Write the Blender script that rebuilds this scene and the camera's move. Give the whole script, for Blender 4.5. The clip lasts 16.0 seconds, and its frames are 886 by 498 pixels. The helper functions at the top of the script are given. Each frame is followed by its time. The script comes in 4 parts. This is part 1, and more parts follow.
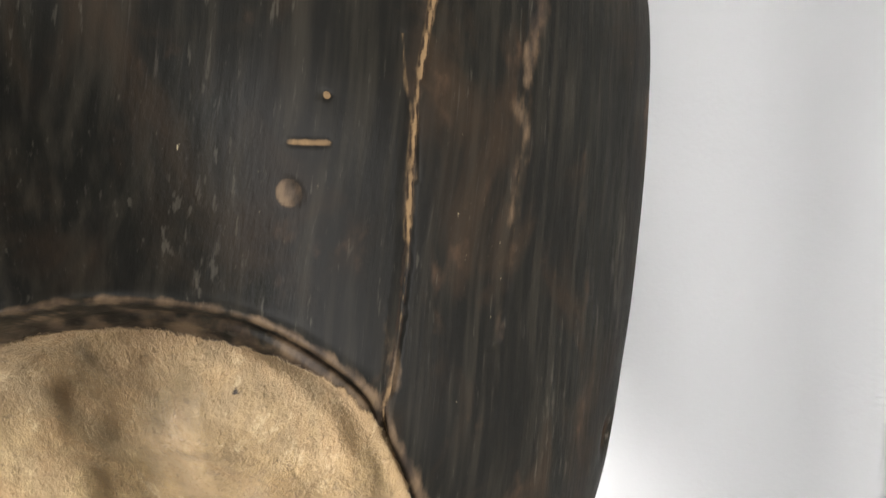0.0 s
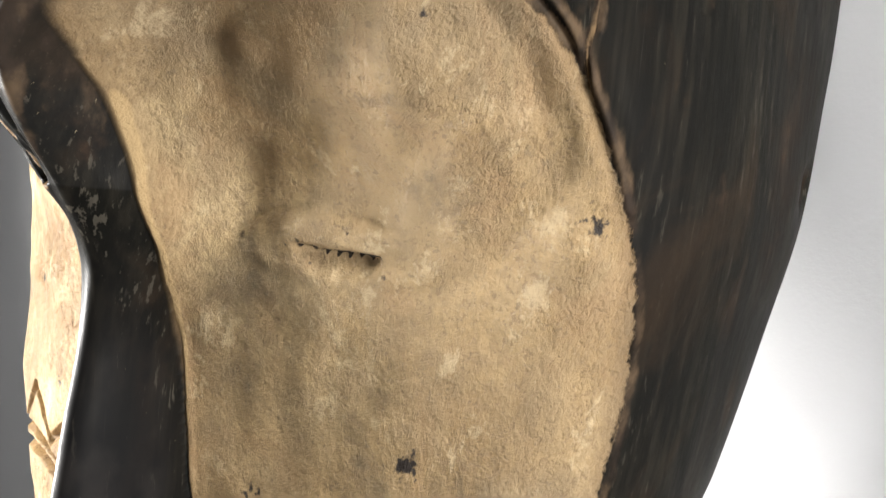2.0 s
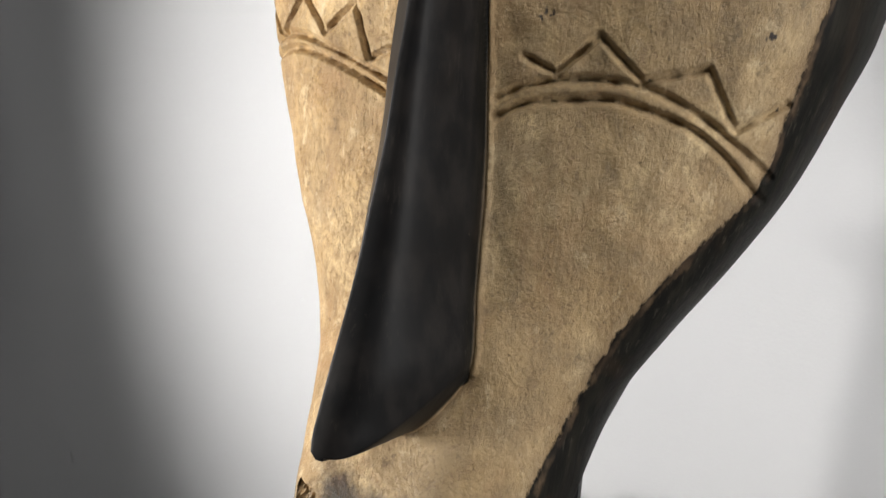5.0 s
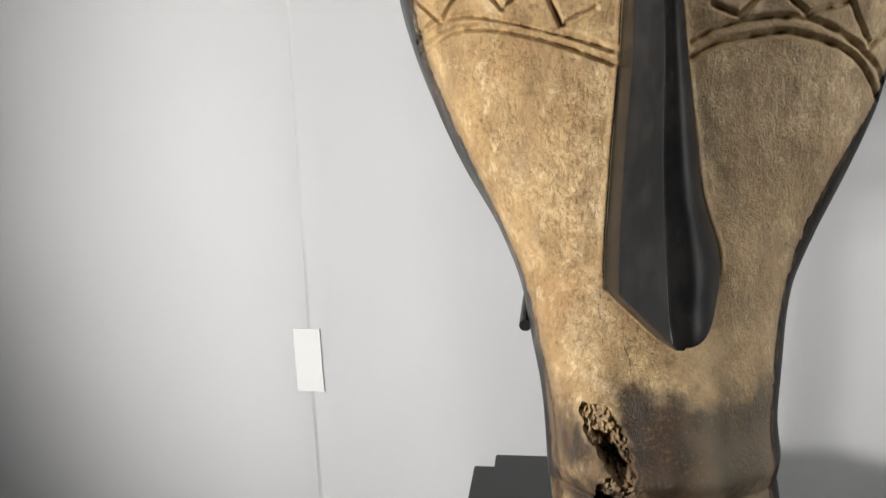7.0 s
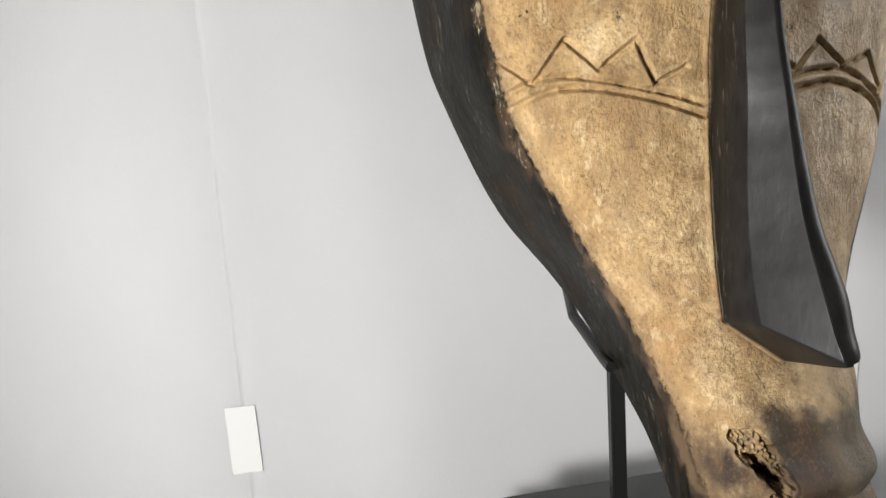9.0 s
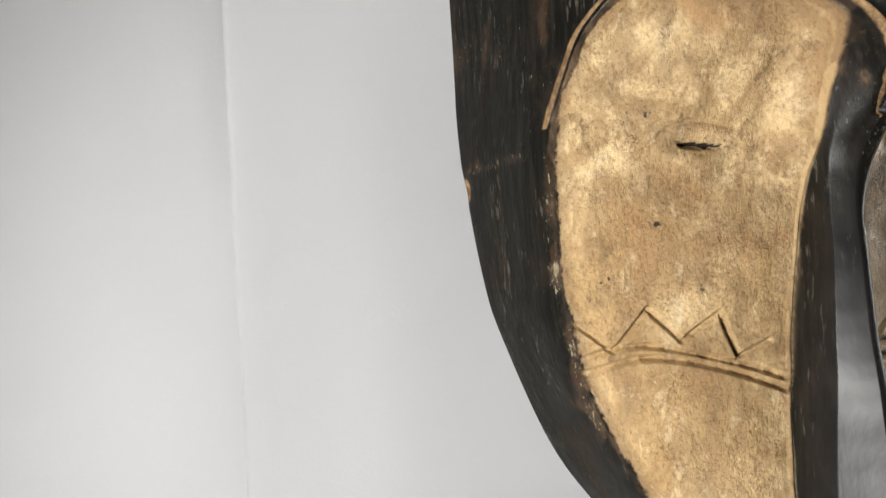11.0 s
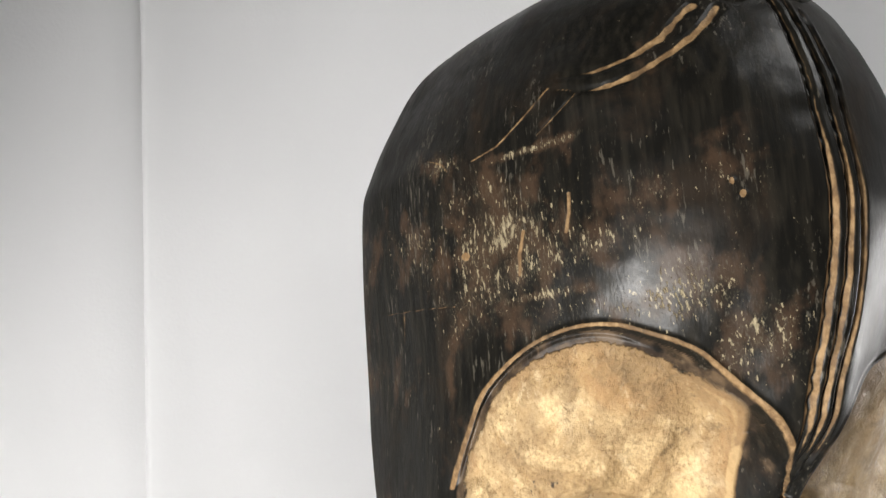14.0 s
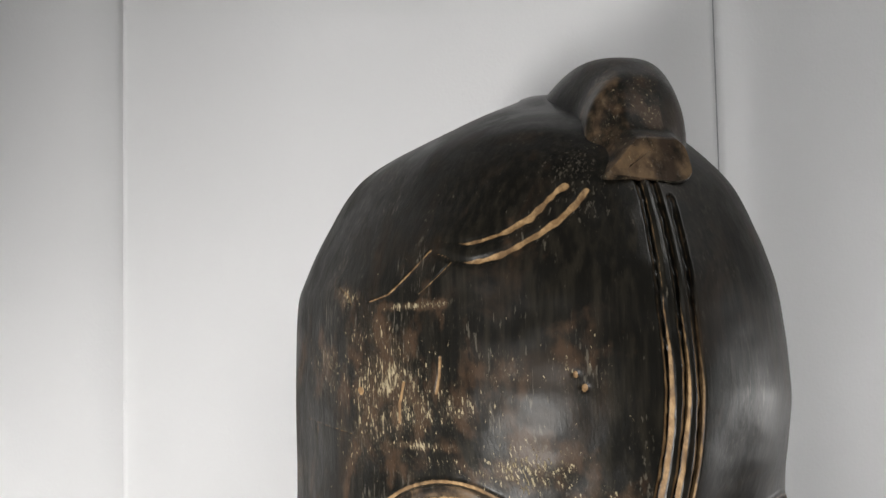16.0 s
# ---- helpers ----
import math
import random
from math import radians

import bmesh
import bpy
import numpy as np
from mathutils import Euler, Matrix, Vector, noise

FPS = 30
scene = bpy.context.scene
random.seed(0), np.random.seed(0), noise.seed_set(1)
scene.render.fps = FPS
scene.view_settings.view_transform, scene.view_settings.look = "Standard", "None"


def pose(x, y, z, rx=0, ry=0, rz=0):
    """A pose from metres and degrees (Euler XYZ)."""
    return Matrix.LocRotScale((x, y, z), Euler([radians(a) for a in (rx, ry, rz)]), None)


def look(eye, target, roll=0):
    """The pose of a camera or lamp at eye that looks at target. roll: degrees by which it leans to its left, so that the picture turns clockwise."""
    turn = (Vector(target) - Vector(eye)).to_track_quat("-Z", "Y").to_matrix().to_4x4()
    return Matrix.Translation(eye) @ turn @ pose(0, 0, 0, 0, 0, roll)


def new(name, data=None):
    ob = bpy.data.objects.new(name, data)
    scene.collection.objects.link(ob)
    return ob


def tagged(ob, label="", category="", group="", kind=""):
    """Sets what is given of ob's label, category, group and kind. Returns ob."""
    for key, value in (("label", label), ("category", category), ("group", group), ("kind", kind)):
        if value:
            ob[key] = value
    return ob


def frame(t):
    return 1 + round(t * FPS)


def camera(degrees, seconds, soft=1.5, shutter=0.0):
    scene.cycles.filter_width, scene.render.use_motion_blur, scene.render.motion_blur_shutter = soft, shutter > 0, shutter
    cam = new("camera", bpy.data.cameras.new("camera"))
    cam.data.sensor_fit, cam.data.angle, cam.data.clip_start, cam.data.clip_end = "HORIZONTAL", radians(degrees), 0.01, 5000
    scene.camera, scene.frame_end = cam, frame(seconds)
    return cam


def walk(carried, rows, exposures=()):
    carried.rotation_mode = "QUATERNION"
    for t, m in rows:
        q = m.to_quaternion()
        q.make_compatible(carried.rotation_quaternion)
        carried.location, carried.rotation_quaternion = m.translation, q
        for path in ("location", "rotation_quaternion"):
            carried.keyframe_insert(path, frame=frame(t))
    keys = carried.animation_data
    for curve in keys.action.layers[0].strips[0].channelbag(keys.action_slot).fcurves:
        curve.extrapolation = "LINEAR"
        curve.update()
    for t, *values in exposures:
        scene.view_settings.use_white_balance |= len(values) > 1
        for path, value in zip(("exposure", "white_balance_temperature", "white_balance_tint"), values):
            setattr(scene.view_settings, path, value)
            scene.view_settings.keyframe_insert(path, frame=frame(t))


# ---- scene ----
cam = camera(52.5, 16.0)
PATH = [
    (0, (0.257, -0.11, 0.606), (-0.794, 1.552, 0.242), 2.8),
    (0.5, (0.25, -0.106, 0.588), (-0.823, 1.531, 0.177), 3.2),
    (1, (0.246, -0.111, 0.562), (-0.868, 1.493, 0.128), 2.5),
    (1.5, (0.242, -0.118, 0.549), (-0.95, 1.42, 0.086), 1.8),
    (2, (0.233, -0.111, 0.523), (-0.988, 1.404, 0.062), 1.8),
    (2.5, (0.227, -0.118, 0.502), (-0.984, 1.397, 0.012), 2.0),
    (3, (0.217, -0.134, 0.485), (-0.967, 1.39, -0.041), 2.1),
    (3.5, (0.212, -0.151, 0.463), (-0.956, 1.381, -0.077), 2.1),
    (4, (0.217, -0.181, 0.446), (-0.935, 1.356, -0.109), 2.0),
    (4.5, (0.217, -0.218, 0.425), (-0.912, 1.33, -0.148), 2.5),
    (4.7, (0.215, -0.236, 0.415), (-0.902, 1.317, -0.168), 2.9),
    (6.8, (0.033, -0.402, 0.36), (-0.471, 1.475, -0.112), -1.4),
    (7, (0.001, -0.411, 0.362), (-0.438, 1.484, -0.101), -1.7),
    (7.5, (-0.079, -0.431, 0.365), (-0.322, 1.508, -0.062), -3.8),
    (8, (-0.128, -0.426, 0.363), (-0.109, 1.531, -0.049), -5.4),
    (8.2, (-0.147, -0.424, 0.362), (-0.041, 1.53, -0.052), -5.9),
    (10.3, (-0.248, -0.403, 0.443), (0.023, 1.554, 0.131), -2.4),
    (10.5, (-0.251, -0.395, 0.449), (0.018, 1.569, 0.186), -1.9),
    (11, (-0.252, -0.384, 0.472), (0.04, 1.582, 0.254), -1.5),
    (11.5, (-0.245, -0.373, 0.494), (0.075, 1.592, 0.31), -1.7),
    (12, (-0.241, -0.372, 0.51), (0.097, 1.595, 0.376), -1.6),
    (12.5, (-0.235, -0.372, 0.521), (0.12, 1.595, 0.446), -1.6),
    (13, (-0.235, -0.374, 0.541), (0.135, 1.591, 0.516), -1.4),
    (13.5, (-0.235, -0.376, 0.562), (0.149, 1.586, 0.594), -1.3),
    (14, (-0.218, -0.374, 0.585), (0.166, 1.587, 0.666), -1.5),
    (14.5, (-0.195, -0.375, 0.612), (0.137, 1.595, 0.7), -1.3),
    (15, (-0.174, -0.403, 0.641), (0.093, 1.579, 0.665), -1.0),
    (15.5, (-0.156, -0.421, 0.674), (0.09, 1.563, 0.639), -0.6),
    (16, (-0.125, -0.416, 0.698), (0.084, 1.571, 0.619), 0.8),
]
EXPOSURES = [(0.0, 1.02), (2.0, 0.82), (3.5, 0.46), (4.7, 0.12), (6.8, -0.30), (8.2, -0.20), (10.3, -0.30), (12.5, -0.25), (14.5, 0.10), (16.0, 0.02)]
walk(cam, [(t, look(eye, target, roll)) for t, eye, target, roll in PATH], EXPOSURES)

# ---- light ----
world = bpy.data.worlds.new("world")
scene.world = world
world.use_nodes = True
world.node_tree.nodes["Background"].inputs[0].default_value = (0.9, 0.93, 1.0, 1)
world.node_tree.nodes["Background"].inputs[1].default_value = 0.25


def area_lamp(name, eye, target, size, power, colour):
    lamp = bpy.data.lights.new(name, "AREA")
    lamp.shape, lamp.size, lamp.energy, lamp.color = "DISK", size, power, colour
    ob = new(name, lamp)
    ob.matrix_world = look(eye, target)
    return ob


def spot_lamp(name, eye, target, degrees, blend, radius, power, colour):
    lamp = bpy.data.lights.new(name, "SPOT")
    lamp.spot_size, lamp.spot_blend, lamp.shadow_soft_size = radians(degrees), blend, radius
    lamp.energy, lamp.color = power, colour
    ob = new(name, lamp)
    ob.matrix_world = look(eye, target)
    return ob


spot_lamp("spot_left", (-0.82, -0.54, 0.23), (0.06, 0.15, 0.22), 96, 0.9, 0.10, 88, (1.0, 0.98, 0.95))
spot_lamp("spot_right", (0.95, 0.12, 0.44), (-0.05, 0.28, 0.42), 100, 0.9, 0.18, 27, (1.0, 0.98, 0.96))
# soft fill added overhead to lift the backing; no such lamp is known
area_lamp("overhead_fill", (0.55, -0.42, 1.62), (0.25, 0.3, 0.3), 0.8, 14, (1.0, 0.99, 0.97))



# ---- materials ----
def material(name):
    m = bpy.data.materials.new(name)
    m.use_nodes = True
    return m, m.node_tree.nodes, m.node_tree.links, m.node_tree.nodes["Principled BSDF"]


def plain(name, colour, rough=0.6, metal=0.0, grain=60.0, depth=0.0004):
    m, nodes, links, bsdf = material(name)
    co = nodes.new("ShaderNodeTexCoord")
    fine, broad = nodes.new("ShaderNodeTexNoise"), nodes.new("ShaderNodeTexNoise")
    fine.inputs["Scale"].default_value, broad.inputs["Scale"].default_value = grain * 12, grain / 12
    fine.inputs["Detail"].default_value = 6
    ramp = nodes.new("ShaderNodeMix")
    ramp.data_type = "RGBA"
    ramp.inputs["A"].default_value = (*[c * 0.93 for c in colour], 1)
    ramp.inputs["B"].default_value = (*[min(1, c * 1.05) for c in colour], 1)
    bump = nodes.new("ShaderNodeBump")
    bump.inputs["Distance"].default_value = depth
    bump.inputs["Strength"].default_value = 0.4
    for n in (fine, broad):
        links.new(co.outputs["Object"], n.inputs["Vector"])
    links.new(broad.outputs["Fac"], ramp.inputs["Factor"])
    links.new(ramp.outputs["Result"], bsdf.inputs["Base Color"])
    links.new(fine.outputs["Fac"], bump.inputs["Height"])
    links.new(bump.outputs["Normal"], bsdf.inputs["Normal"])
    bsdf.inputs["Roughness"].default_value, bsdf.inputs["Metallic"].default_value = rough, metal
    return m


WHITE = plain("white_paper", (0.86, 0.86, 0.865), 0.9, grain=30)
GREY = plain("grey_room_paint", (0.45, 0.45, 0.46), 0.8)
DARK = plain("dark_surround", (0.10, 0.10, 0.105), 0.8)
BLACK = plain("black_base_paint", (0.022, 0.024, 0.024), 0.45)
STEEL = plain("blackened_steel", (0.03, 0.03, 0.03), 0.4, 0.6)
TAPE = plain("paper_tape", (0.63, 0.635, 0.62), 0.9)


def carved():
    """Kaolin on the face, black pigment elsewhere, both worn through to bare wood."""
    m, nodes, links, bsdf = material("carved_wood")

    def maths(op, a, b=None, clamp=False):
        n = nodes.new("ShaderNodeMath")
        n.operation, n.use_clamp = op, clamp
        for i, v in enumerate((a, b)):
            if isinstance(v, (int, float)):
                n.inputs[i].default_value = v
            elif v is not None:
                links.new(v, n.inputs[i])
        return n.outputs[0]

    def mix(f, a, b, kind="RGBA"):
        n = nodes.new("ShaderNodeMix")
        n.data_type = kind
        for key, v in (("Factor", f), ("A", a), ("B", b)):
            slot = [i for i in n.inputs if i.name == key and i.enabled][0]
            if isinstance(v, (int, float)):
                slot.default_value = v
            elif isinstance(v, tuple):
                slot.default_value = (*v, 1)
            else:
                links.new(v, slot)
        return [o for o in n.outputs if o.enabled][0]

    def attr(name):
        n = nodes.new("ShaderNodeAttribute")
        n.attribute_name = name
        return n.outputs["Fac"]

    co = nodes.new("ShaderNodeTexCoord").outputs["Object"]

    def tex(scale, detail=5, squash=1.0, rough=0.55, warp=0.0):
        n = nodes.new("ShaderNodeTexNoise")
        n.inputs["Scale"].default_value, n.inputs["Detail"].default_value = scale, detail
        n.inputs["Roughness"].default_value, n.inputs["Distortion"].default_value = rough, warp
        g = nodes.new("ShaderNodeMapping")
        g.inputs["Scale"].default_value = (1, 1, squash)
        links.new(co, g.inputs["Vector"])
        links.new(g.outputs[0], n.inputs["Vector"])
        return n.outputs["Fac"]

    def over(v, low, high):
        n = nodes.new("ShaderNodeMapRange")
        n.interpolation_type = "SMOOTHSTEP"
        n.inputs["From Min"].default_value, n.inputs["From Max"].default_value = low, high
        links.new(v, n.inputs["Value"])
        return n.outputs["Result"]

    broad, blot, mid, fine = tex(7, 3, 1, 0.5, 0.4), tex(22, 5, 0.8, 0.6, 0.8), tex(75, 6, 0.7), tex(380, 6, 0.8, 0.65)
    pores = tex(820, 3, 0.6)
    grain, fibre = tex(260, 5, 0.07), tex(900, 4, 0.05)
    scratch, fleck = tex(480, 4, 0.18, 0.6), tex(620, 3, 0.35)
    edge = maths("MULTIPLY", maths("SUBTRACT", maths("ADD", maths("MULTIPLY", tex(330, 5, 0.6, 0.7), 0.45), maths("MULTIPLY", tex(60, 6, 0.7, 0.65), 0.55)), 0.5), 0.009)
    edge = maths("MULTIPLY", edge, mix(attr("ragged"), 0.07, 1.0, "FLOAT"))
    face = over(maths("ADD", attr("paint"), edge), -0.0004, 0.0006)

    # kaolin, aged to tan
    cream = mix(over(broad, 0.38, 0.60), (0.72, 0.530, 0.285), (0.48, 0.315, 0.142))
    cream = mix(maths("MULTIPLY", over(tex(30, 6, 0.9, 0.68, 0.8), 0.42, 0.62), 0.85), cream, (0.32, 0.195, 0.082))
    cream = mix(maths("MULTIPLY", over(mid, 0.46, 0.64), 0.42), cream, (0.28, 0.180, 0.088))
    brown = maths("ADD", attr("tint"), maths("MULTIPLY", maths("SUBTRACT", maths("ADD", maths("MULTIPLY", mid, 0.5), maths("MULTIPLY", blot, 0.5)), 0.5), 1.6))
    cream = mix(maths("MULTIPLY", over(brown, 0.10, 0.85), 0.88), cream, (0.225, 0.150, 0.078))
    cream = mix(maths("MULTIPLY", over(tex(420, 4, 0.10, 0.6), 0.54, 0.68), 0.30), cream, (0.24, 0.155, 0.075))
    cream = mix(maths("MULTIPLY", over(tex(48, 6, 0.5, 0.65), 0.55, 0.72), 0.50), cream, (0.68, 0.53, 0.33))
    cream = mix(maths("MULTIPLY", over(fine, 0.44, 0.62), 0.36), cream, (0.22, 0.140, 0.068))
    cream = mix(maths("MULTIPLY", over(pores, 0.60, 0.74), 0.34), cream, (0.16, 0.10, 0.045))
    cream = mix(maths("MULTIPLY", over(maths("ADD", tex(130, 5, 0.6, 0.7), maths("MULTIPLY", maths("SUBTRACT", blot, 0.5), 0.5)), 0.615, 0.71), 0.55), cream, (0.095, 0.060, 0.032))
    cream = mix(maths("MULTIPLY", over(tex(55, 9, 0.7, 0.75, 0.6), 0.50, 0.58), 0.42), cream, (0.40, 0.265, 0.125))
    cream = mix(maths("MULTIPLY", over(tex(90, 8, 0.6, 0.75, 0.3), 0.56, 0.64), 0.40), cream, (0.76, 0.60, 0.37))
    cream = mix(maths("MULTIPLY", over(tex(17, 6, 0.8, 0.7, 1.2), 0.50, 0.66), 0.55), cream, (0.36, 0.205, 0.090))
    cream = mix(maths("MULTIPLY", over(tex(330, 3, 0.8, 0.5), 0.665, 0.72), 0.45), cream, (0.10, 0.060, 0.030))
    # stains, with some shade of the right cheek mixed into the colour
    dirt_shade = maths("ADD", attr("stain_shade"), maths("MULTIPLY", maths("SUBTRACT", maths("ADD", maths("MULTIPLY", blot, 0.5), maths("MULTIPLY", tex(110, 6, 0.8, 0.65), 0.5)), 0.5), 2.3))
    cream = mix(maths("MULTIPLY", over(dirt_shade, 0.25, 0.95), 0.93), cream, mix(over(mid, 0.4, 0.6), (0.020, 0.015, 0.012), (0.052, 0.031, 0.020)))
    specks = over(maths("ADD", maths("MULTIPLY", tex(520, 4, 0.8, 0.7), 0.7), maths("MULTIPLY", tex(60, 5, 0.8, 0.6), 0.3)), 0.545, 0.60)
    cream = mix(maths("MULTIPLY", specks, 0.48), cream, (0.20, 0.115, 0.050))
    cream = mix(maths("MULTIPLY", attr("grey"), 0.24), cream, mix(mid, (0.24, 0.205, 0.135), (0.50, 0.43, 0.29)))
    rim = over(maths("ADD", attr("paint"), maths("MULTIPLY", maths("SUBTRACT", mid, 0.5), 0.012)), 0.0, 0.005)
    cream = mix(rim, mix(0.45, cream, (0.16, 0.10, 0.05)), cream)
    cream = mix(over(maths("ADD", attr("dark_marks"), maths("MULTIPLY", maths("SUBTRACT", tex(430, 5, 0.7), 0.5), 1.9)), 0.40, 0.68), cream, (0.035, 0.028, 0.024))

    # black pigment over brown wood
    black = mix(over(grain, 0.40, 0.74), (0.0065, 0.0062, 0.0052), (0.0170, 0.0150, 0.0112))
    black = mix(maths("MULTIPLY", over(blot, 0.50, 0.70), 0.60), black, (0.026, 0.0170, 0.0105))
    black = mix(maths("MULTIPLY", over(fibre, 0.62, 0.76), 0.35), black, (0.055, 0.047, 0.038))
    worn = maths("ADD", maths("MULTIPLY", attr("scuff"), 0.34), maths("MULTIPLY", maths("SUBTRACT", blot, 0.5), 0.45))
    flakes = maths("ADD", maths("MULTIPLY", scratch, 0.40), maths("ADD", maths("MULTIPLY", tex(900, 4, 0.35, 0.65), 0.35), maths("MULTIPLY", tex(160, 4, 0.5), 0.25)))
    chips = over(maths("ADD", flakes, maths("MULTIPLY", worn, 0.72)), 0.74, 0.79)
    black = mix(maths("MULTIPLY", over(maths("ADD", mid, worn), 0.64, 0.86), 0.50), black, (0.075, 0.044, 0.026))
    dust = over(maths("ADD", maths("MULTIPLY", tex(1300, 3, 0.3), 0.7), maths("MULTIPLY", worn, 0.60)), 0.50, 0.68)
    black = mix(maths("MULTIPLY", dust, 0.5), black, (0.12, 0.105, 0.068))
    black = mix(maths("MULTIPLY", chips, 0.85), black, mix(fleck, (0.14, 0.095, 0.045), (0.44, 0.39, 0.26)))
    black = mix(maths("MULTIPLY", over(maths("ADD", fleck, maths("MULTIPLY", worn, 0.6)), 0.77, 0.82), 0.7), black, (0.36, 0.30, 0.19))
    nicks = over(maths("ADD", maths("MULTIPLY", tex(560, 3, 0.16, 0.6), 0.6), maths("MULTIPLY", tex(38, 4, 0.5, 0.6), 0.4)), 0.585, 0.635)
    black = mix(maths("MULTIPLY", nicks, mix(attr("grey"), 0.55, 0.20, "FLOAT")), black, mix(fleck, (0.055, 0.046, 0.036), (0.155, 0.140, 0.108)))
    black = mix(maths("MULTIPLY", attr("plain"), 0.85), black, mix(over(mid, 0.4, 0.65), (0.0085, 0.0085, 0.009), (0.017, 0.0155, 0.015)))

    # bare wood in cuts and along edges
    bare = over(maths("ADD", attr("bare"), maths("MULTIPLY", maths("SUBTRACT", tex(300, 4, 0.5), 0.5), 0.0008)), 0.0003, -0.0003)
    bare = maths("MULTIPLY", bare, over(maths("ADD", tex(110, 5, 0.5), maths("MULTIPLY", mid, 0.5)), 0.46, 0.66))
    tan = mix(over(tex(210, 6, 0.8, 0.65), 0.36, 0.64), (0.18, 0.108, 0.050), (0.33, 0.214, 0.106))
    tan = mix(maths("MULTIPLY", over(tex(75, 7, 0.6, 0.7), 0.46, 0.60), 0.75), tan, (0.105, 0.064, 0.034))
    tan = mix(maths("MULTIPLY", attr("grey"), 0.7), tan, (0.115, 0.076, 0.040))
    border = maths("MULTIPLY", over(maths("ADD", attr("border"), maths("MULTIPLY", maths("SUBTRACT", tex(150, 5, 0.5), 0.5), 1.6)), 0.35, 0.85), 0.8)
    black = mix(border, black, mix(over(mid, 0.4, 0.6), (0.036, 0.025, 0.018), (0.125, 0.084, 0.050)))
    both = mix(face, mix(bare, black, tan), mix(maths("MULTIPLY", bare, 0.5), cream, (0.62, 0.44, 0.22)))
    # dark insides of holes, slits and cracks, put into the colour
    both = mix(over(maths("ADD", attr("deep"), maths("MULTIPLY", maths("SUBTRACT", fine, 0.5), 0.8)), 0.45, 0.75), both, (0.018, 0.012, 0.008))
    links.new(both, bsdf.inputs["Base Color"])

    gloss = mix(over(blot, 0.36, 0.62), 0.28, 0.43, "FLOAT")
    gloss = mix(attr("plain"), gloss, 0.40, "FLOAT")
    gloss = mix(maths("MULTIPLY", attr("grey"), 0.6), gloss, 0.50, "FLOAT")
    gloss = mix(chips, gloss, 0.75, "FLOAT")
    matt = mix(over(mid, 0.38, 0.62), 0.36, 0.62, "FLOAT")
    links.new(mix(bare, mix(face, gloss, matt, "FLOAT"), 0.6, "FLOAT"), bsdf.inputs["Roughness"])
    bsdf.inputs["IOR"].default_value = 1.36
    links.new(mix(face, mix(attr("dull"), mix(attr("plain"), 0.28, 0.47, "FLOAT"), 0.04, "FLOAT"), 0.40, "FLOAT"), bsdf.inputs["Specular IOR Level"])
    relief = maths("ADD", maths("SUBTRACT", maths("MULTIPLY", fine, 0.85), maths("MULTIPLY", over(pores, 0.56, 0.70), 0.18)), maths("MULTIPLY", mid, 1.1))
    relief = maths("ADD", relief, maths("MULTIPLY", tex(160, 8, 0.6, 0.72), 1.3))
    relief = maths("SUBTRACT", relief, maths("MULTIPLY", specks, 0.25))
    lines = maths("ADD", maths("MULTIPLY", grain, 0.08), maths("ADD", maths("MULTIPLY", fibre, 0.09), maths("MULTIPLY", tex(190, 7, 0.5, 0.7), 0.22)))
    lines = maths("ADD", lines, maths("MULTIPLY", mid, 0.45))
    lines = maths("SUBTRACT", lines, maths("MULTIPLY", chips, 0.35))
    lines = mix(attr("plain"), lines, maths("ADD", maths("MULTIPLY", mid, 0.30), maths("MULTIPLY", tex(45, 4, 0.3), 0.30)), "FLOAT")
    bump = nodes.new("ShaderNodeBump")
    bump.inputs["Strength"].default_value, bump.inputs["Distance"].default_value = 0.6, 0.0012
    links.new(mix(face, lines, maths("MULTIPLY", relief, 1.7), "FLOAT"), bump.inputs["Height"])
    links.new(bump.outputs["Normal"], bsdf.inputs["Normal"])
    return m


WOOD = carved()


# ---- building helpers ----
def mesh_of(name, bm, mat):
    me = bpy.data.meshes.new(name)
    bm.to_mesh(me)
    bm.free()
    me.materials.append(mat)
    return me


def part(name, bm, mat, parent=None, label="", smooth=False):
    me = mesh_of(name, bm, mat)
    if smooth:
        me.polygons.foreach_set("use_smooth", [True] * len(me.polygons))
    ob = new(name, me)
    ob.parent = parent
    return tagged(ob, label=label) if label else ob


def box(x0, x1, y0, y1, z0, z1, bevel=0.0):
    bm = bmesh.new()
    bmesh.ops.create_cube(bm, size=1)
    for v in bm.verts:
        v.co = ((x0 + x1) / 2 + v.co.x * (x1 - x0), (y0 + y1) / 2 + v.co.y * (y1 - y0), (z0 + z1) / 2 + v.co.z * (z1 - z0))
    if bevel:
        bmesh.ops.bevel(bm, geom=bm.edges[:], offset=bevel, segments=2, affect="EDGES")
    return bm


def rod(points, radius, sides=12):
    """A round bar bent through points, with rounded ends."""
    bm = bmesh.new()
    pts = [Vector(p) for p in points]
    rings = []
    for i, p in enumerate(pts):
        way = (pts[min(i + 1, len(pts) - 1)] - pts[max(i - 1, 0)]).normalized()
        q = way.to_track_quat("Z", "Y")
        rings.append([bm.verts.new(p + q @ Vector((radius * math.cos(a), radius * math.sin(a), 0))) for a in [2 * math.pi * k / sides for k in range(sides)]])
    for a, b in zip(rings, rings[1:]):
        for k in range(sides):
            bm.faces.new((a[k], a[(k + 1) % sides], b[(k + 1) % sides], b[k]))
    bm.faces.new(rings[0][::-1])
    bm.faces.new(rings[-1])
    return bm


# ---- the case ----
BACK = 0.36
SEAM_L = -0.313


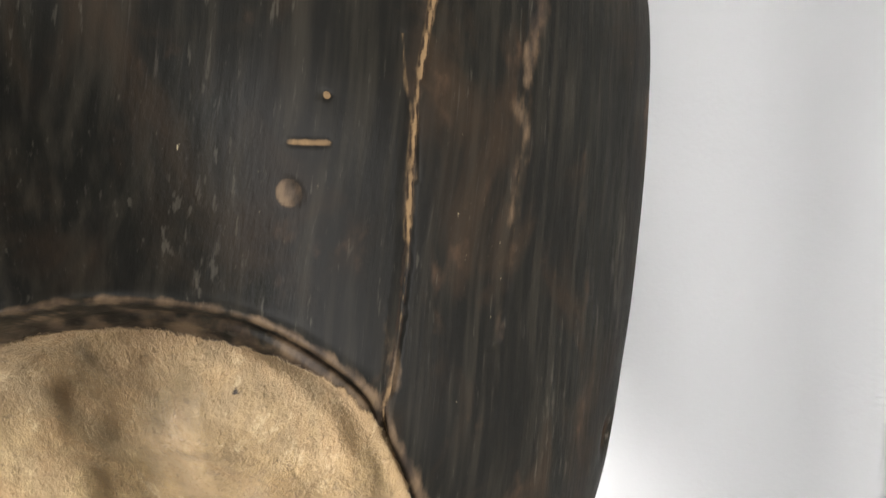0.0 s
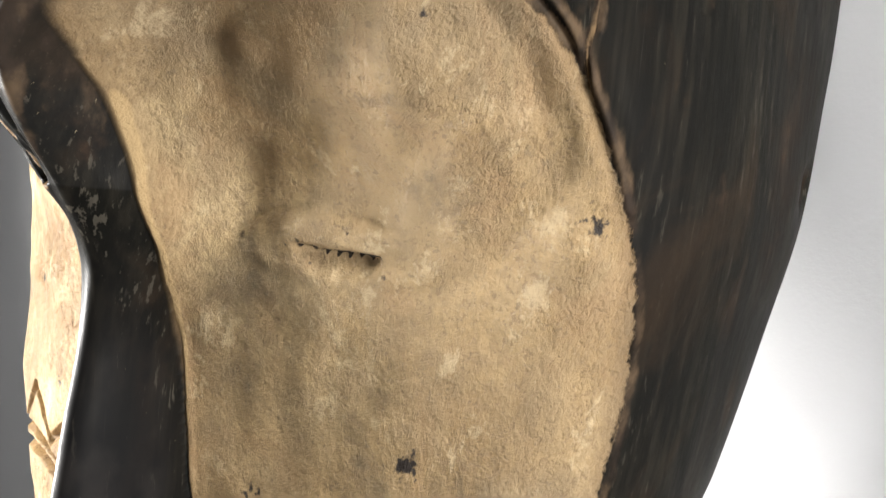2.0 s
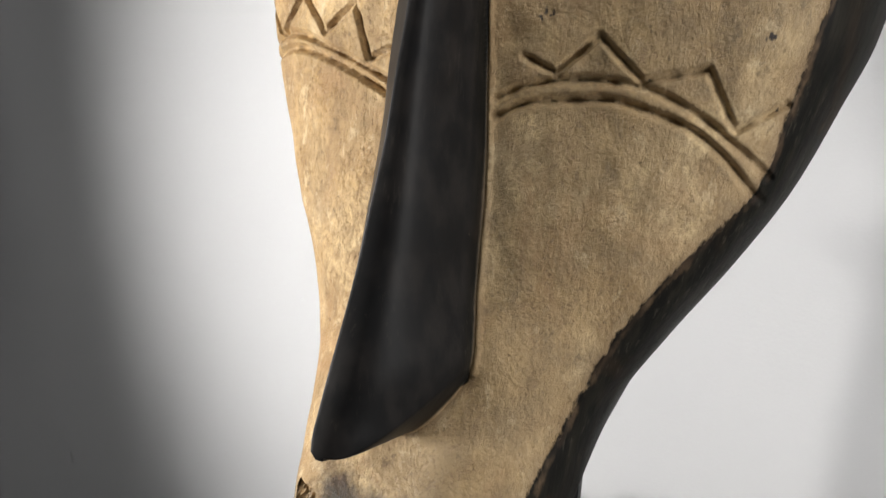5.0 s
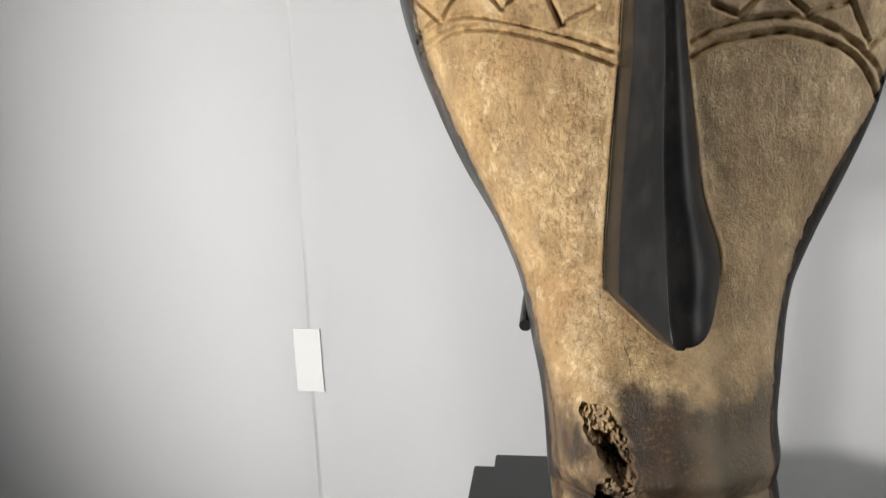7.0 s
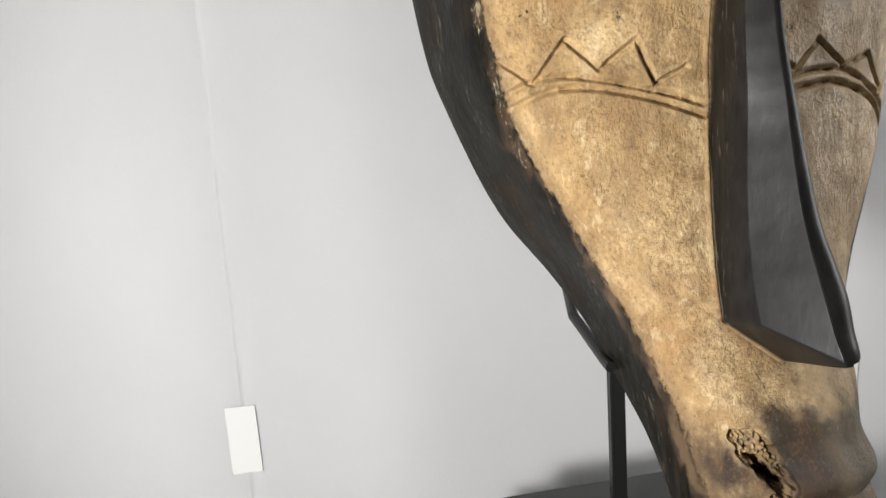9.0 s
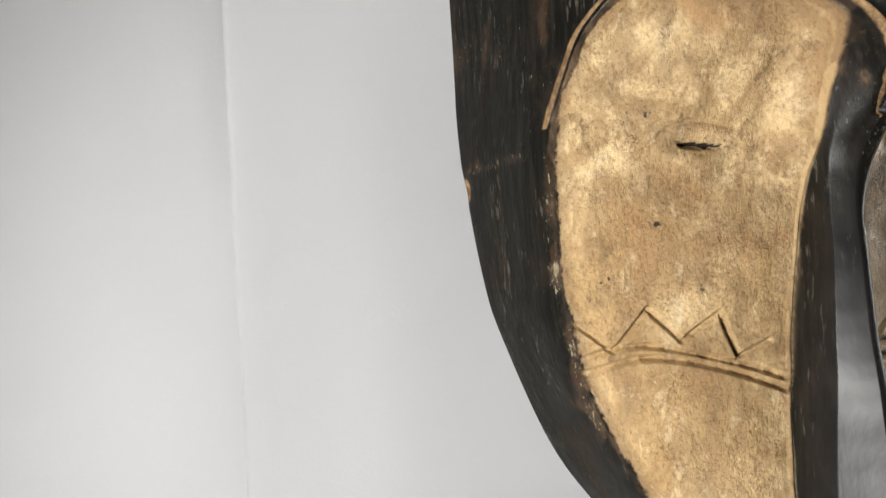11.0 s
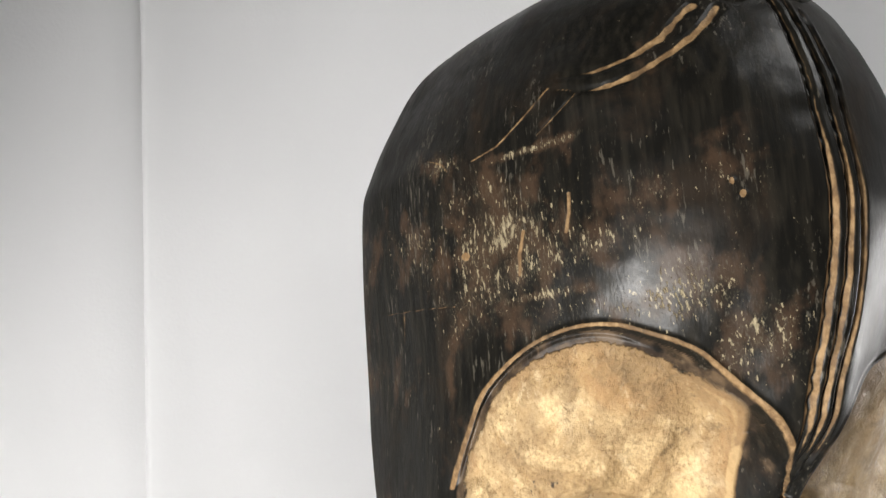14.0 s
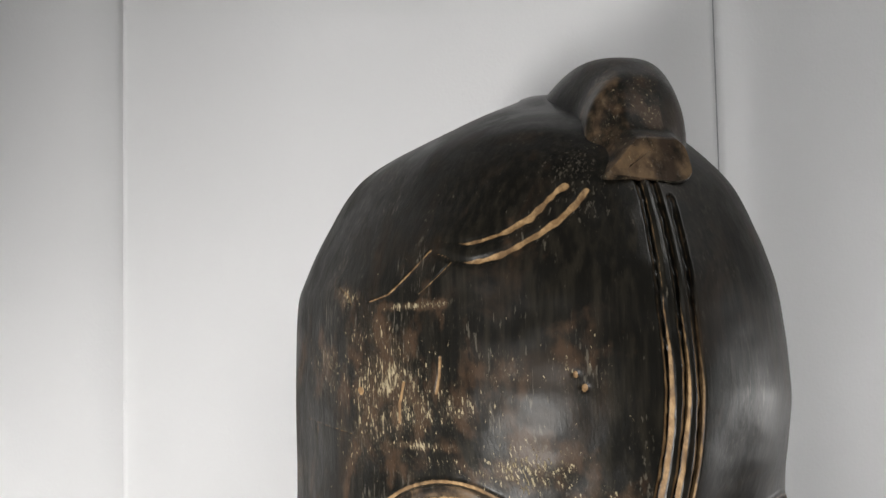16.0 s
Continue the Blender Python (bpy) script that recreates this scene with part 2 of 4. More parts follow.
def sheet(x_left, x_right, curl, seed, behind):
    """A hanging sheet of paper with slight waves; curl bends its right edge back."""
    rng = np.random.RandomState(seed)
    waves = [(rng.uniform(6, 16), rng.uniform(0.5, 5), rng.uniform(0, 6.3), rng.uniform(0.0007, 0.0018)) for _ in range(5)]
    bm = bmesh.new()
    rows = []
    for r in range(61):
        z = -0.5 + 2.2 * r / 60
        line = []
        for c in range(121):
            q = c / 120
            x = x_left(z) + (x_right(z) - x_left(z)) * q
            near = math.exp(-(((x_right(z) - x) / 0.035) ** 2))
            y = BACK + behind + curl * (1 + 5 * min(1, max(0, (z - 0.38) / 0.15))) * near + sum(h * math.sin(a * x * 3 + b * z + p) for a, b, p, h in waves) * (1 - near) * min(1, (x - x_left(z)) / 0.03)
            line.append(bm.verts.new((x, y, z)))
        rows.append(line)
    for low_row, high_row in zip(rows, rows[1:]):
        for c in range(120):
            bm.faces.new((low_row[c], low_row[c + 1], high_row[c + 1], high_row[c]))
    bmesh.ops.solidify(bm, geom=bm.faces[:], thickness=-0.0007)
    return bm


def joint_right(z):
    return 0.252 - 0.066 * z


LINES = (lambda z: -1.2, lambda z: SEAM_L + 0.02, lambda z: SEAM_L, lambda z: joint_right(z), lambda z: joint_right(z) + 0.0012 + 0.0065 * math.exp(-(((z - 0.22) / 0.075) ** 2)), lambda z: 1.2)
for name, k, curl, seed in (("wall_left", 0, 0.0012, 1), ("wall_back", 2, 0.0, 2), ("wall_right", 4, 0.0, 3)):
    tagged(part(name, sheet(LINES[k], LINES[k + 1], curl, seed, 0.0010 if k == 0 else 0.0), WHITE, smooth=True), "white paper backing sheet of the display case", "wall", kind="structure")
tagged(part("wall_core", box(-1.2, 1.2, BACK + 0.012, BACK + 0.03, -0.5, 1.7), GREY), "grey board behind the paper backing", "wall", kind="structure")
tagged(part("floor", box(-1.2, 1.2, -1.6, BACK - 0.004, -0.50, -0.46), WHITE), "white floor of the display case", "floor", kind="structure")
# unseen ceiling and walls, added dark to hold down reflections and stray light
tagged(part("ceiling", box(-1.2, 1.2, -1.6, BACK, 1.7, 1.75), DARK), "unseen dark ceiling added to cut reflections", "ceiling", kind="structure")
tagged(part("wall_front", box(-1.2, 1.2, -1.64, -1.6, -0.5, 1.7), DARK), "unseen dark wall added opposite to cut reflections", "wall", kind="structure")
tagged(part("wall_west", box(-1.24, -1.2, -1.6, BACK, -0.5, 1.7), DARK), "unseen dark side wall added to cut reflections", "wall", kind="structure")
tagged(part("wall_east", box(1.2, 1.24, -1.6, BACK, -0.5, 1.7), DARK), "unseen dark side wall added to cut reflections", "wall", kind="structure")

# ---- the stand ----
stand = tagged(new("mask_stand"), "black stepped base with a slim steel post and hooks", "stand")
stand.matrix_world = pose(-0.012, 0.15, -0.46, 0, 0, 5.5)
part("lower_step", box(-0.112, 0.120, -0.135, 0.140, 0, 0.464, 0.0008), BLACK, stand)
part("upper_step", box(-0.092, 0.102, -0.115, 0.122, 0.4642, 0.484, 0.0008), BLACK, stand)
part("post", box(0.002, 0.014, 0.062, 0.070, 0.4842, 0.80, 0.0008), STEEL, stand)
part("crossbar", rod([(-0.036, 0.058, 0.70), (0.0, 0.058, 0.70), (0.044, 0.058, 0.70)], 0.0035), STEEL, stand)
for sx in (-1, 1.1):
    part("hook", rod([(sx * 0.030, 0.058, 0.702), (sx * 0.044, 0.026, 0.690), (sx * 0.0570, -0.024, 0.679), (sx * 0.0588, -0.082, 0.667), (sx * 0.0590, -0.0895, 0.666)], 0.0034), STEEL, stand)

# ---- the mask ----
LEAN = pose(0.012, 0.0, 0.10, 0, 0, 9) @ pose(0, 0, 0, -8, 0, 0)


def curve(zs, vs):
    """A smooth line through few values (monotone pieces)."""
    zs, vs = np.array(zs, float), np.array(vs, float)
    d = np.diff(vs) / np.diff(zs)
    m = np.concatenate([[d[0]], np.where(d[:-1] * d[1:] > 0, 2 * d[:-1] * d[1:] / (d[:-1] + d[1:] + 1e-12), 0), [d[-1]]])

    def at(z):
        z = np.clip(z, zs[0], zs[-1])
        i = np.clip(np.searchsorted(zs, z) - 1, 0, len(zs) - 2)
        h = zs[i + 1] - zs[i]
        t = (z - zs[i]) / h
        return (2 * t**3 - 3 * t**2 + 1) * vs[i] + (t**3 - 2 * t**2 + t) * h * m[i] + (-2 * t**3 + 3 * t**2) * vs[i + 1] + (t**3 - t**2) * h * m[i + 1]

    return at


def step(v, a, b):
    t = np.clip((v - a) / (b - a), 0, 1)
    return t * t * (3 - 2 * t)


TOP = 0.690
LEVELS = [0.0, 0.045, 0.076, 0.107, 0.138, 0.166, 0.20, 0.236, 0.27, 0.30, 0.35, 0.39, 0.43, 0.49, 0.536, 0.56, 0.58, 0.61, 0.64, 0.67, 0.683, TOP]
wide_left = curve(LEVELS, [0.047, 0.050, 0.053, 0.060, 0.068, 0.080, 0.099, 0.115, 0.128, 0.138, 0.147, 0.152, 0.154, 0.154, 0.153, 0.1515, 0.1450, 0.1310, 0.112, 0.060, 0.020, 0.002])
wide_right = curve(LEVELS, [0.053, 0.055, 0.057, 0.062, 0.070, 0.085, 0.106, 0.125, 0.137, 0.145, 0.149, 0.152, 0.151, 0.151, 0.150, 0.148, 0.1435, 0.132, 0.110, 0.072, 0.036, 0.002])
front = curve([0.0, 0.04, 0.084, 0.145, 0.20, 0.25, 0.32, 0.38, 0.43, 0.48, 0.512, 0.55, 0.607, 0.64, 0.67, 0.683, TOP],
              [-0.024, -0.032, -0.034, -0.012, -0.003, 0.0, -0.008, -0.030, -0.066, -0.090, -0.098, -0.096, -0.077, -0.045, 0.012, 0.045, 0.083])
face_front = curve([0.0, 0.04, 0.084, 0.145, 0.20, 0.25, 0.32, 0.38, 0.42, 0.447, 0.48],
                   [-0.024, -0.032, -0.034, -0.012, -0.003, 0.001, -0.004, -0.014, -0.036, -0.056, -0.075])
side = curve([0.0, 0.04, 0.14, 0.25, 0.35, 0.45, 0.60, 0.66, TOP], [0.016, 0.022, 0.054, 0.09, 0.112, 0.122, 0.110, 0.095, 0.085])
middle = curve([0.0, 0.13, 0.255, 0.38, 0.45, 0.60, TOP], [0.001, -0.003, -0.0035, 0.005, 0.008, 0.006, 0.006])
nose_high = curve([0.118, 0.135, 0.20, 0.255, 0.30, 0.33, 0.35, 0.37, 0.385, 0.40], [0.050, 0.057, 0.051, 0.046, 0.037, 0.029, 0.019, 0.005, 0.001, 0.0])
nose_left = curve([0.11, 0.145, 0.20, 0.255, 0.29, 0.32, 0.36, 0.386, 0.41], [0.020, 0.0255, 0.0215, 0.0163, 0.0156, 0.0151, 0.0180, 0.0205, 0.0230])
nose_right = curve([0.11, 0.145, 0.20, 0.255, 0.30, 0.337, 0.352, 0.367, 0.39, 0.41], [0.019, 0.0236, 0.0204, 0.0146, 0.0092, 0.0065, 0.0080, 0.0110, 0.0110, 0.0122])
nose_ridge = curve([0.11, 0.14, 0.20, 0.255, 0.30, 0.36, 0.41], [-0.002, -0.006, -0.005, -0.003, -0.004, -0.006, -0.005])


def smooth_line(points, closed=False, n=6):
    """A smooth curve through a few points."""
    p = np.array(points, float)
    q = np.vstack([p[-1], p, p[0], p[1]]) if closed else np.vstack([2 * p[0] - p[1], p, 2 * p[-1] - p[-2]])
    t = np.linspace(0, 1, n, endpoint=False)[:, None]
    out = []
    for i in range(1, len(q) - 2):
        a, b, c, d = q[i - 1], q[i], q[i + 1], q[i + 2]
        out.append(0.5 * (2 * b + (c - a) * t + (2 * a - 5 * b + 4 * c - d) * t**2 + (3 * b - a - 3 * c + d) * t**3))
    return np.vstack(out + ([] if closed else [p[-1:]]))


def away(x, z, line, closed=False):
    """How far points lie from a line; with a sign (inside positive) where it is closed."""
    line = np.array(line, float)
    if not closed and x.ndim > 1:
        centre = (line.max(0) + line.min(0)) / 2
        near = (np.abs(x - centre[0]) < np.ptp(line[:, 0]) / 2 + 0.03) & (np.abs(z - centre[1]) < np.ptp(line[:, 1]) / 2 + 0.03)
        out = np.full(x.shape, 0.05)
        out[near] = away(x[near], z[near], line)
        return out
    best = np.full(x.shape, 9.0)
    inside = np.zeros(x.shape, bool)
    ends = np.vstack([line, line[:1]]) if closed else line
    for (ax, az), (bx, bz) in zip(ends[:-1], ends[1:]):
        dx, dz = bx - ax, bz - az
        t = np.clip(((x - ax) * dx + (z - az) * dz) / (dx * dx + dz * dz + 1e-14), 0, 1)
        best = np.minimum(best, (x - ax - t * dx) ** 2 + (z - az - t * dz) ** 2)
        if closed:
            inside ^= ((az > z) != (bz > z)) & (x < dx * (z - az) / (dz + 1e-14) + ax)
    best = np.sqrt(best)
    return np.where(inside, best, -best) if closed else best


# the outlines below are laid out beside the nose: distance from the mask's middle line, height
CHIN = [(0.044, 0.0), (0.047, 0.053), (0.050, 0.085), (0.056, 0.118), (0.064, 0.147), (0.077, 0.177)]
CHEEK_L = [(0.087, 0.200), (0.101, 0.231), (0.110, 0.255), (0.117, 0.282), (0.124, 0.311), (0.128, 0.340), (0.131, 0.368), (0.132, 0.391)]
CHEEK_R = [(0.091, 0.200), (0.103, 0.218), (0.115, 0.236), (0.1205, 0.262), (0.1255, 0.295), (0.1280, 0.325), (0.1285, 0.355), (0.1260, 0.382)]
BROW_L = [(0.126, 0.420), (0.118, 0.438), (0.103, 0.453), (0.084, 0.457), (0.062, 0.448), (0.047, 0.439), (0.034, 0.428)]
BROW_R = [(0.119, 0.407), (0.111, 0.424), (0.098, 0.436), (0.074, 0.4425), (0.050, 0.4405), (0.030, 0.433), (0.017, 0.423)]
BESIDE_L = [(0.0265, 0.417), (0.0226, 0.403), (0.0207, 0.386), (0.0180, 0.359), (0.0152, 0.321), (0.0157, 0.286), (0.0163, 0.256), (0.020, 0.215), (0.0230, 0.177), (0.0255, 0.147)]
BESIDE_R = [(0.0125, 0.411), (0.0110, 0.396), (0.0112, 0.380), (0.0110, 0.367), (0.0080, 0.352), (0.0065, 0.337), (0.0085, 0.310), (0.0146, 0.256), (0.0190, 0.215), (0.0217, 0.177), (0.0236, 0.147)]
RIM_L = [(0.136, 0.392), (0.132, 0.413), (0.126, 0.434), (0.117, 0.449), (0.106, 0.460), (0.093, 0.465), (0.080, 0.464), (0.067, 0.458), (0.051, 0.449), (0.040, 0.438), (0.028, 0.424), (0.022, 0.416), (0.014, 0.402), (0.009, 0.390), (0.005, 0.379)]
RIM_R = [(0.1260, 0.388), (0.1230, 0.401), (0.1187, 0.414), (0.113, 0.428), (0.105, 0.438), (0.096, 0.4455), (0.086, 0.4498), (0.071, 0.4510), (0.054, 0.4482), (0.038, 0.442), (0.024, 0.434), (0.0135, 0.421), (0.007, 0.408), (0.002, 0.394), (0.0, 0.387)]

ROWS, COLS = 930, 960
v = np.linspace(0, 1, ROWS)
zr = np.where(v < 0.84, v / 0.84 * 0.59, 0.59 + (TOP - 0.59) * np.sin((np.clip(v, 0.84, 1) - 0.84) / 0.16 * math.pi / 2))
w = np.linspace(-1, 1, COLS, endpoint=False)
Z, U = np.meshgrid(zr, w, indexing="ij")
left = U < 0
low = 1 - step(Z, 0.36, 0.47)
power = 2.5 * low + (1 - low) * np.where(left, 1.65, 1.82)
# even steps across the front, then round the side and the back
turned = np.arcsin((np.minimum(np.abs(U) / 0.8, 1) * 0.96) ** (power / 2))
PHI = np.where(left, -1, 1) * np.where(np.abs(U) < 0.8, turned, turned + (math.pi - turned) * np.clip((np.abs(U) - 0.8) / 0.2, 0, 1))
F, FF, B, C = front(Z), face_front(Z), side(Z), middle(Z)
W = np.where(left, wide_left(Z), wide_right(Z))
sn, cs = np.sin(PHI), np.cos(PHI)
XC = W * np.sign(sn) * np.abs(sn) ** (2 / power)
ahead = cs > 0
cy = np.abs(cs) ** (2 / power)
Y = np.where(ahead, B - (B - F) * cy, B + (0.010 + 0.025 * step(Z, 0.08, 0.20)) * cy)
facing = step(cs, 0.02, 0.25)
A = np.abs(XC)


def both(fl, fr):
    return np.where(left, fl(), fr())


def sided(points_l, points_r, closed=False):
    return np.where(left, away(A, Z, points_l, closed), away(A, Z, points_r, closed))


panel_l = np.vstack([[(0, 0)], smooth_line(CHIN + CHEEK_L + BROW_L + BESIDE_L), [(0.0, 0.1215)]])
panel_r = np.vstack([[(0, 0)], smooth_line(CHIN + CHEEK_R + BROW_R + BESIDE_R), [(0.0, 0.1215)]])
inset_l = np.vstack([[(0, 0)], smooth_line(CHIN + CHEEK_L), smooth_line(RIM_L), [(0.0, 0.379)]])
inset_r = np.vstack([[(0, 0)], smooth_line(CHIN + CHEEK_R), smooth_line(RIM_R), [(0.0, 0.386)]])
sd = np.where(ahead, sided(panel_l, panel_r, True), -0.05)
# the two halves meet below the nose
sd = np.where(ahead & (Z < 0.119), np.maximum(sd, np.minimum(0.047 - A, 0.121 - Z)), sd)
ins = np.where(ahead, sided(inset_l, inset_r, True), -0.05)
rim = np.where(ahead, sided(smooth_line(RIM_L), smooth_line(RIM_R)), 0.05)

# the hollow face under the brow
YF = B - (B - FF) * np.abs(cs) ** (2 / 2.5)
YF = np.maximum(YF, Y + 0.0045 * step(Z, 0.27, 0.40))
YF = np.where(ahead, YF, Y)
Y = Y + (YF - Y) * np.clip(step(ins / (0.0085 + np.where(left, 0, 0.010 * step(A, 0.060, 0.125)) + 0.020 * (1 - step(Z, 0.36, 0.41))), -0.06, 1.0), 0, 1)
# a thin raised bead and a cut inside it
Y -= 0.0016 * np.exp(-((rim / 0.0016) ** 2)) * facing
Y += 0.0022 * np.exp(-(((ins - 0.0032) / 0.0014) ** 2)) * step(Z, 0.385, 0.41) * facing * (rim < 0.012)

# the cheek sweeps up softly to the root of the nose
root = curve([0.335, 0.35, 0.36, 0.37, 0.38, 0.39, 0.40, 0.415, 0.43, 0.45, 0.47, 0.50], [0.0, 0.004, 0.0095, 0.0155, 0.020, 0.0215, 0.022, 0.020, 0.015, 0.010, 0.005, 0.0])
Y -= np.where(ahead, root(Z) * (1 - step(np.abs(XC + 0.005), 0.005, 0.038)), 0)
# nose: a long wedge with a steep wall and a broad facet on one side and a rounded flank on the other, that ends in a blunt point
nl, nr, ridge, hn = nose_left(Z), nose_right(Z), nose_ridge(Z), nose_high(Z)
tip = np.where(left, 0.1215 + 0.95 * np.clip(A - 0.003, 0, 1), 0.1225 + 0.030 * (A / 0.0240) ** 2.6)
end = step(Z, tip - 0.001, tip + 0.005) * (1 - step(Z, 0.40, 0.45))
tl, tr = np.clip((XC + nl) / (ridge + nl), 0, 1), np.clip((nr - XC) / (nr - ridge), 0, 1)
upper = step(Z, 0.14, 0.32)
wall = 0.40 + 0.37 * upper
flank = np.where(XC < ridge, wall * step(tl, -0.03, 0.20 - 0.04 * upper) + (1 - wall) * np.clip((tl - 0.08) / 0.92, 0, 1), np.clip(1 - (1 - tr) ** 3.2, 0, 1))
Y -= np.where(ahead, hn * flank * end, 0)
# the carver rounded the root of the nose
worn_root = (1 - step(A, 0.020, 0.034)) * step(Z, 0.325, 0.34) * (1 - step(Z, 0.39, 0.41)) * ahead
for _ in range(60):
    Y[1:-1] += worn_root[1:-1] * 0.5 * ((Y[2:] + Y[:-2]) / 2 - Y[1:-1])
wn = np.where(left, nl, nr)
on_nose = np.minimum(wn - A, (Z - tip) * 0.75)
on_nose = np.where(ahead & (Z < 0.41), on_nose, -0.05)
paint = np.where(ahead, np.minimum(sd, -on_nose), -0.05)
# bright worn edge between nose and face
edge_line = np.where(ahead & (Z > 0.15) & (Z < 0.412), np.abs(A - wn - 0.0012), 0.05)
Y -= 0.0010 * np.exp(-((edge_line / 0.0014) ** 2)) * facing
bare = edge_line + 0.003 * step(Z, 0.402, 0.412) - np.where(left, -0.0008 + 0.0020 * step(Z, 0.25, 0.33), -0.0008 + 0.0016 * step(Z, 0.26, 0.35))
bare = np.minimum(bare, rim - np.where(left, 0.0008, -0.0006) + 0.004 * (1 - step(Z, 0.380, 0.392)) * (A > 0.03) + np.where(left, 0, 0.0016 * step(A, 0.095, 0.112)))

# lips at the foot of the mask, and the rotted hole above them
lip = np.exp(-(((Z - 0.061) / 0.010) ** 2)) + 0.9 * np.exp(-(((Z - 0.036) / 0.011) ** 2))
Y -= 0.0115 * lip * np.clip(cs, 0, 1) ** 0.25 * ahead * step(0.062 - A, -0.004, 0.012)
mouth = np.abs(Z - 0.049 - 0.0012 * np.sin(XC * 90))
Y += 0.0022 * np.exp(-((mouth / 0.0016) ** 2)) * facing


def bumps(scale, seed):
    """Uneven relief over the grid, from sums of waves."""
    rng = np.random.RandomState(seed)
    out = np.zeros(Z.shape)
    for k in range(9):
        a, b, c = rng.uniform(-1, 1, 2), rng.uniform(0, 6.3), rng.uniform(0.5, 1)
        out += c * np.sin((a[0] * XC + a[1] * Z) * scale + b + 1.5 * np.sin((a[1] * XC - a[0] * Z) * scale * 0.6 + c * 5))
    return out / 4


def spot(x, z, r, squash=1.0):
    return np.where(ahead, np.exp(-((((XC - x) ** 2 + ((Z - z) * squash) ** 2) / r**2))), 0)


rot = smooth_line([(-0.037, 0.090), (-0.026, 0.092), (-0.018, 0.082), (-0.014, 0.066), (-0.018, 0.052), (-0.024, 0.040), (-0.033, 0.040), (-0.032, 0.055), (-0.026, 0.066), (-0.034, 0.080)], True)
hole = np.where(ahead, away(XC, Z, rot, True), -0.05) + 0.0016 * bumps(900, 3)
pit = step(hole, -0.0006, 0.0015)
crumb = 0.8 * bumps(1500, 61) + 0.7 * bumps(2600, 62) + 0.5 * bumps(3900, 63)
Y += (0.0045 + 0.0016 * crumb + 0.0022 * bumps(520, 5)) * pit * facing
rot_core = smooth_line([(-0.030, 0.080), (-0.023, 0.079), (-0.017, 0.066), (-0.022, 0.059), (-0.029, 0.071)], True)
core = np.where(ahead, away(XC, Z, rot_core, True), -0.05) + 0.0018 * bumps(800, 8)
Y += (0.0055 + 0.0018 * crumb) * step(core, -0.0005, 0.003) * facing
lower_core = smooth_line([(-0.030, 0.050), (-0.022, 0.051), (-0.021, 0.043), (-0.030, 0.041)], True)
core2 = np.where(ahead, away(XC, Z, lower_core, True), -0.05) + 0.0015 * bumps(800, 9)
Y += 0.005 * step(core2, -0.0005, 0.002) * facing
deep = np.maximum(step(core, 0.0005, 0.003), step(core2, 0.0005, 0.003)) * np.clip(0.62 - 0.45 * crumb, 0.0, 1)
deep = np.maximum(deep, pit * step(crumb, 0.7, 1.6) * 0.7)
deep = np.maximum(deep, np.exp(-((hole / 0.0008) ** 2)) * 0.8 * step(bumps(260, 21), -0.2, 0.5))

# incised bands and teeth across the cheeks
BAND_L = [(-0.116, 0.268), (-0.108, 0.2735), (-0.098, 0.2765), (-0.085, 0.276), (-0.070, 0.272), (-0.050, 0.266), (-0.035, 0.2615), (-0.0185, 0.2555)]
BAND_L2 = [(-0.114, 0.262), (-0.104, 0.267), (-0.093, 0.270), (-0.080, 0.2695), (-0.060, 0.265), (-0.041, 0.2585), (-0.0185, 0.2495)]
TEETH_L = [(-0.117, 0.289), (-0.102, 0.2745), (-0.089, 0.295), (-0.072, 0.278), (-0.055, 0.291), (-0.044, 0.268), (-0.028, 0.275)]
BAND_R = [(0.0185, 0.258), (0.029, 0.264), (0.045, 0.268), (0.061, 0.269), (0.076, 0.267), (0.090, 0.261), (0.101, 0.254), (0.112, 0.245), (0.117, 0.240)]
BAND_R2 = [(0.0185, 0.251), (0.029, 0.257), (0.046, 0.2605), (0.062, 0.262), (0.077, 0.259), (0.091, 0.254), (0.103, 0.245), (0.115, 0.231)]
TEETH_R = [(0.027, 0.275), (0.040, 0.270), (0.054, 0.285), (0.072, 0.270), (0.093, 0.277), (0.105, 0.256), (0.120, 0.268)]


def cut(line, width, depth, smooth=True, soft=1.0):
    """Carves a groove along a line; gives the distance from it."""
    global Y
    d = np.where(ahead, away(XC, Z, smooth_line(line) if smooth else line), 0.05)
    uneven = 1 + 0.35 * bumps(700, int(abs(line[0][0]) * 1e4))
    Y = Y + depth * uneven * np.clip(1 - d / (width * soft), 0, 1) ** 0.9 * facing
    return d


# the ridge of the nose is rubbed bare in places
bare = np.minimum(bare, np.where(ahead & (on_nose > 0), np.abs(XC - ridge - 0.0006 + 0.0008 * bumps(500, 44)) - 0.0003 + 0.0030 * (1 - step(bumps(330, 45), 0.35, 0.95)), 0.05) + 0.004 * (1 - step(Z, 0.175, 0.20)) + 0.004 * step(Z, 0.28, 0.31))
dark_marks = np.zeros(Z.shape)
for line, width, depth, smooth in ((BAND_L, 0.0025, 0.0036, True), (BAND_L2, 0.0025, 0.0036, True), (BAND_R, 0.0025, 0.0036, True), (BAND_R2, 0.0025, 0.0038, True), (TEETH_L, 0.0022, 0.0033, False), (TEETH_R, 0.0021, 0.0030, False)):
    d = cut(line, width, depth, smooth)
    # the face is darker along each groove
    dark_marks = np.maximum(dark_marks, 0.36 * np.exp(-((d / 0.0013) ** 2)) * (0.6 + 0.4 * bumps(400, 41)))
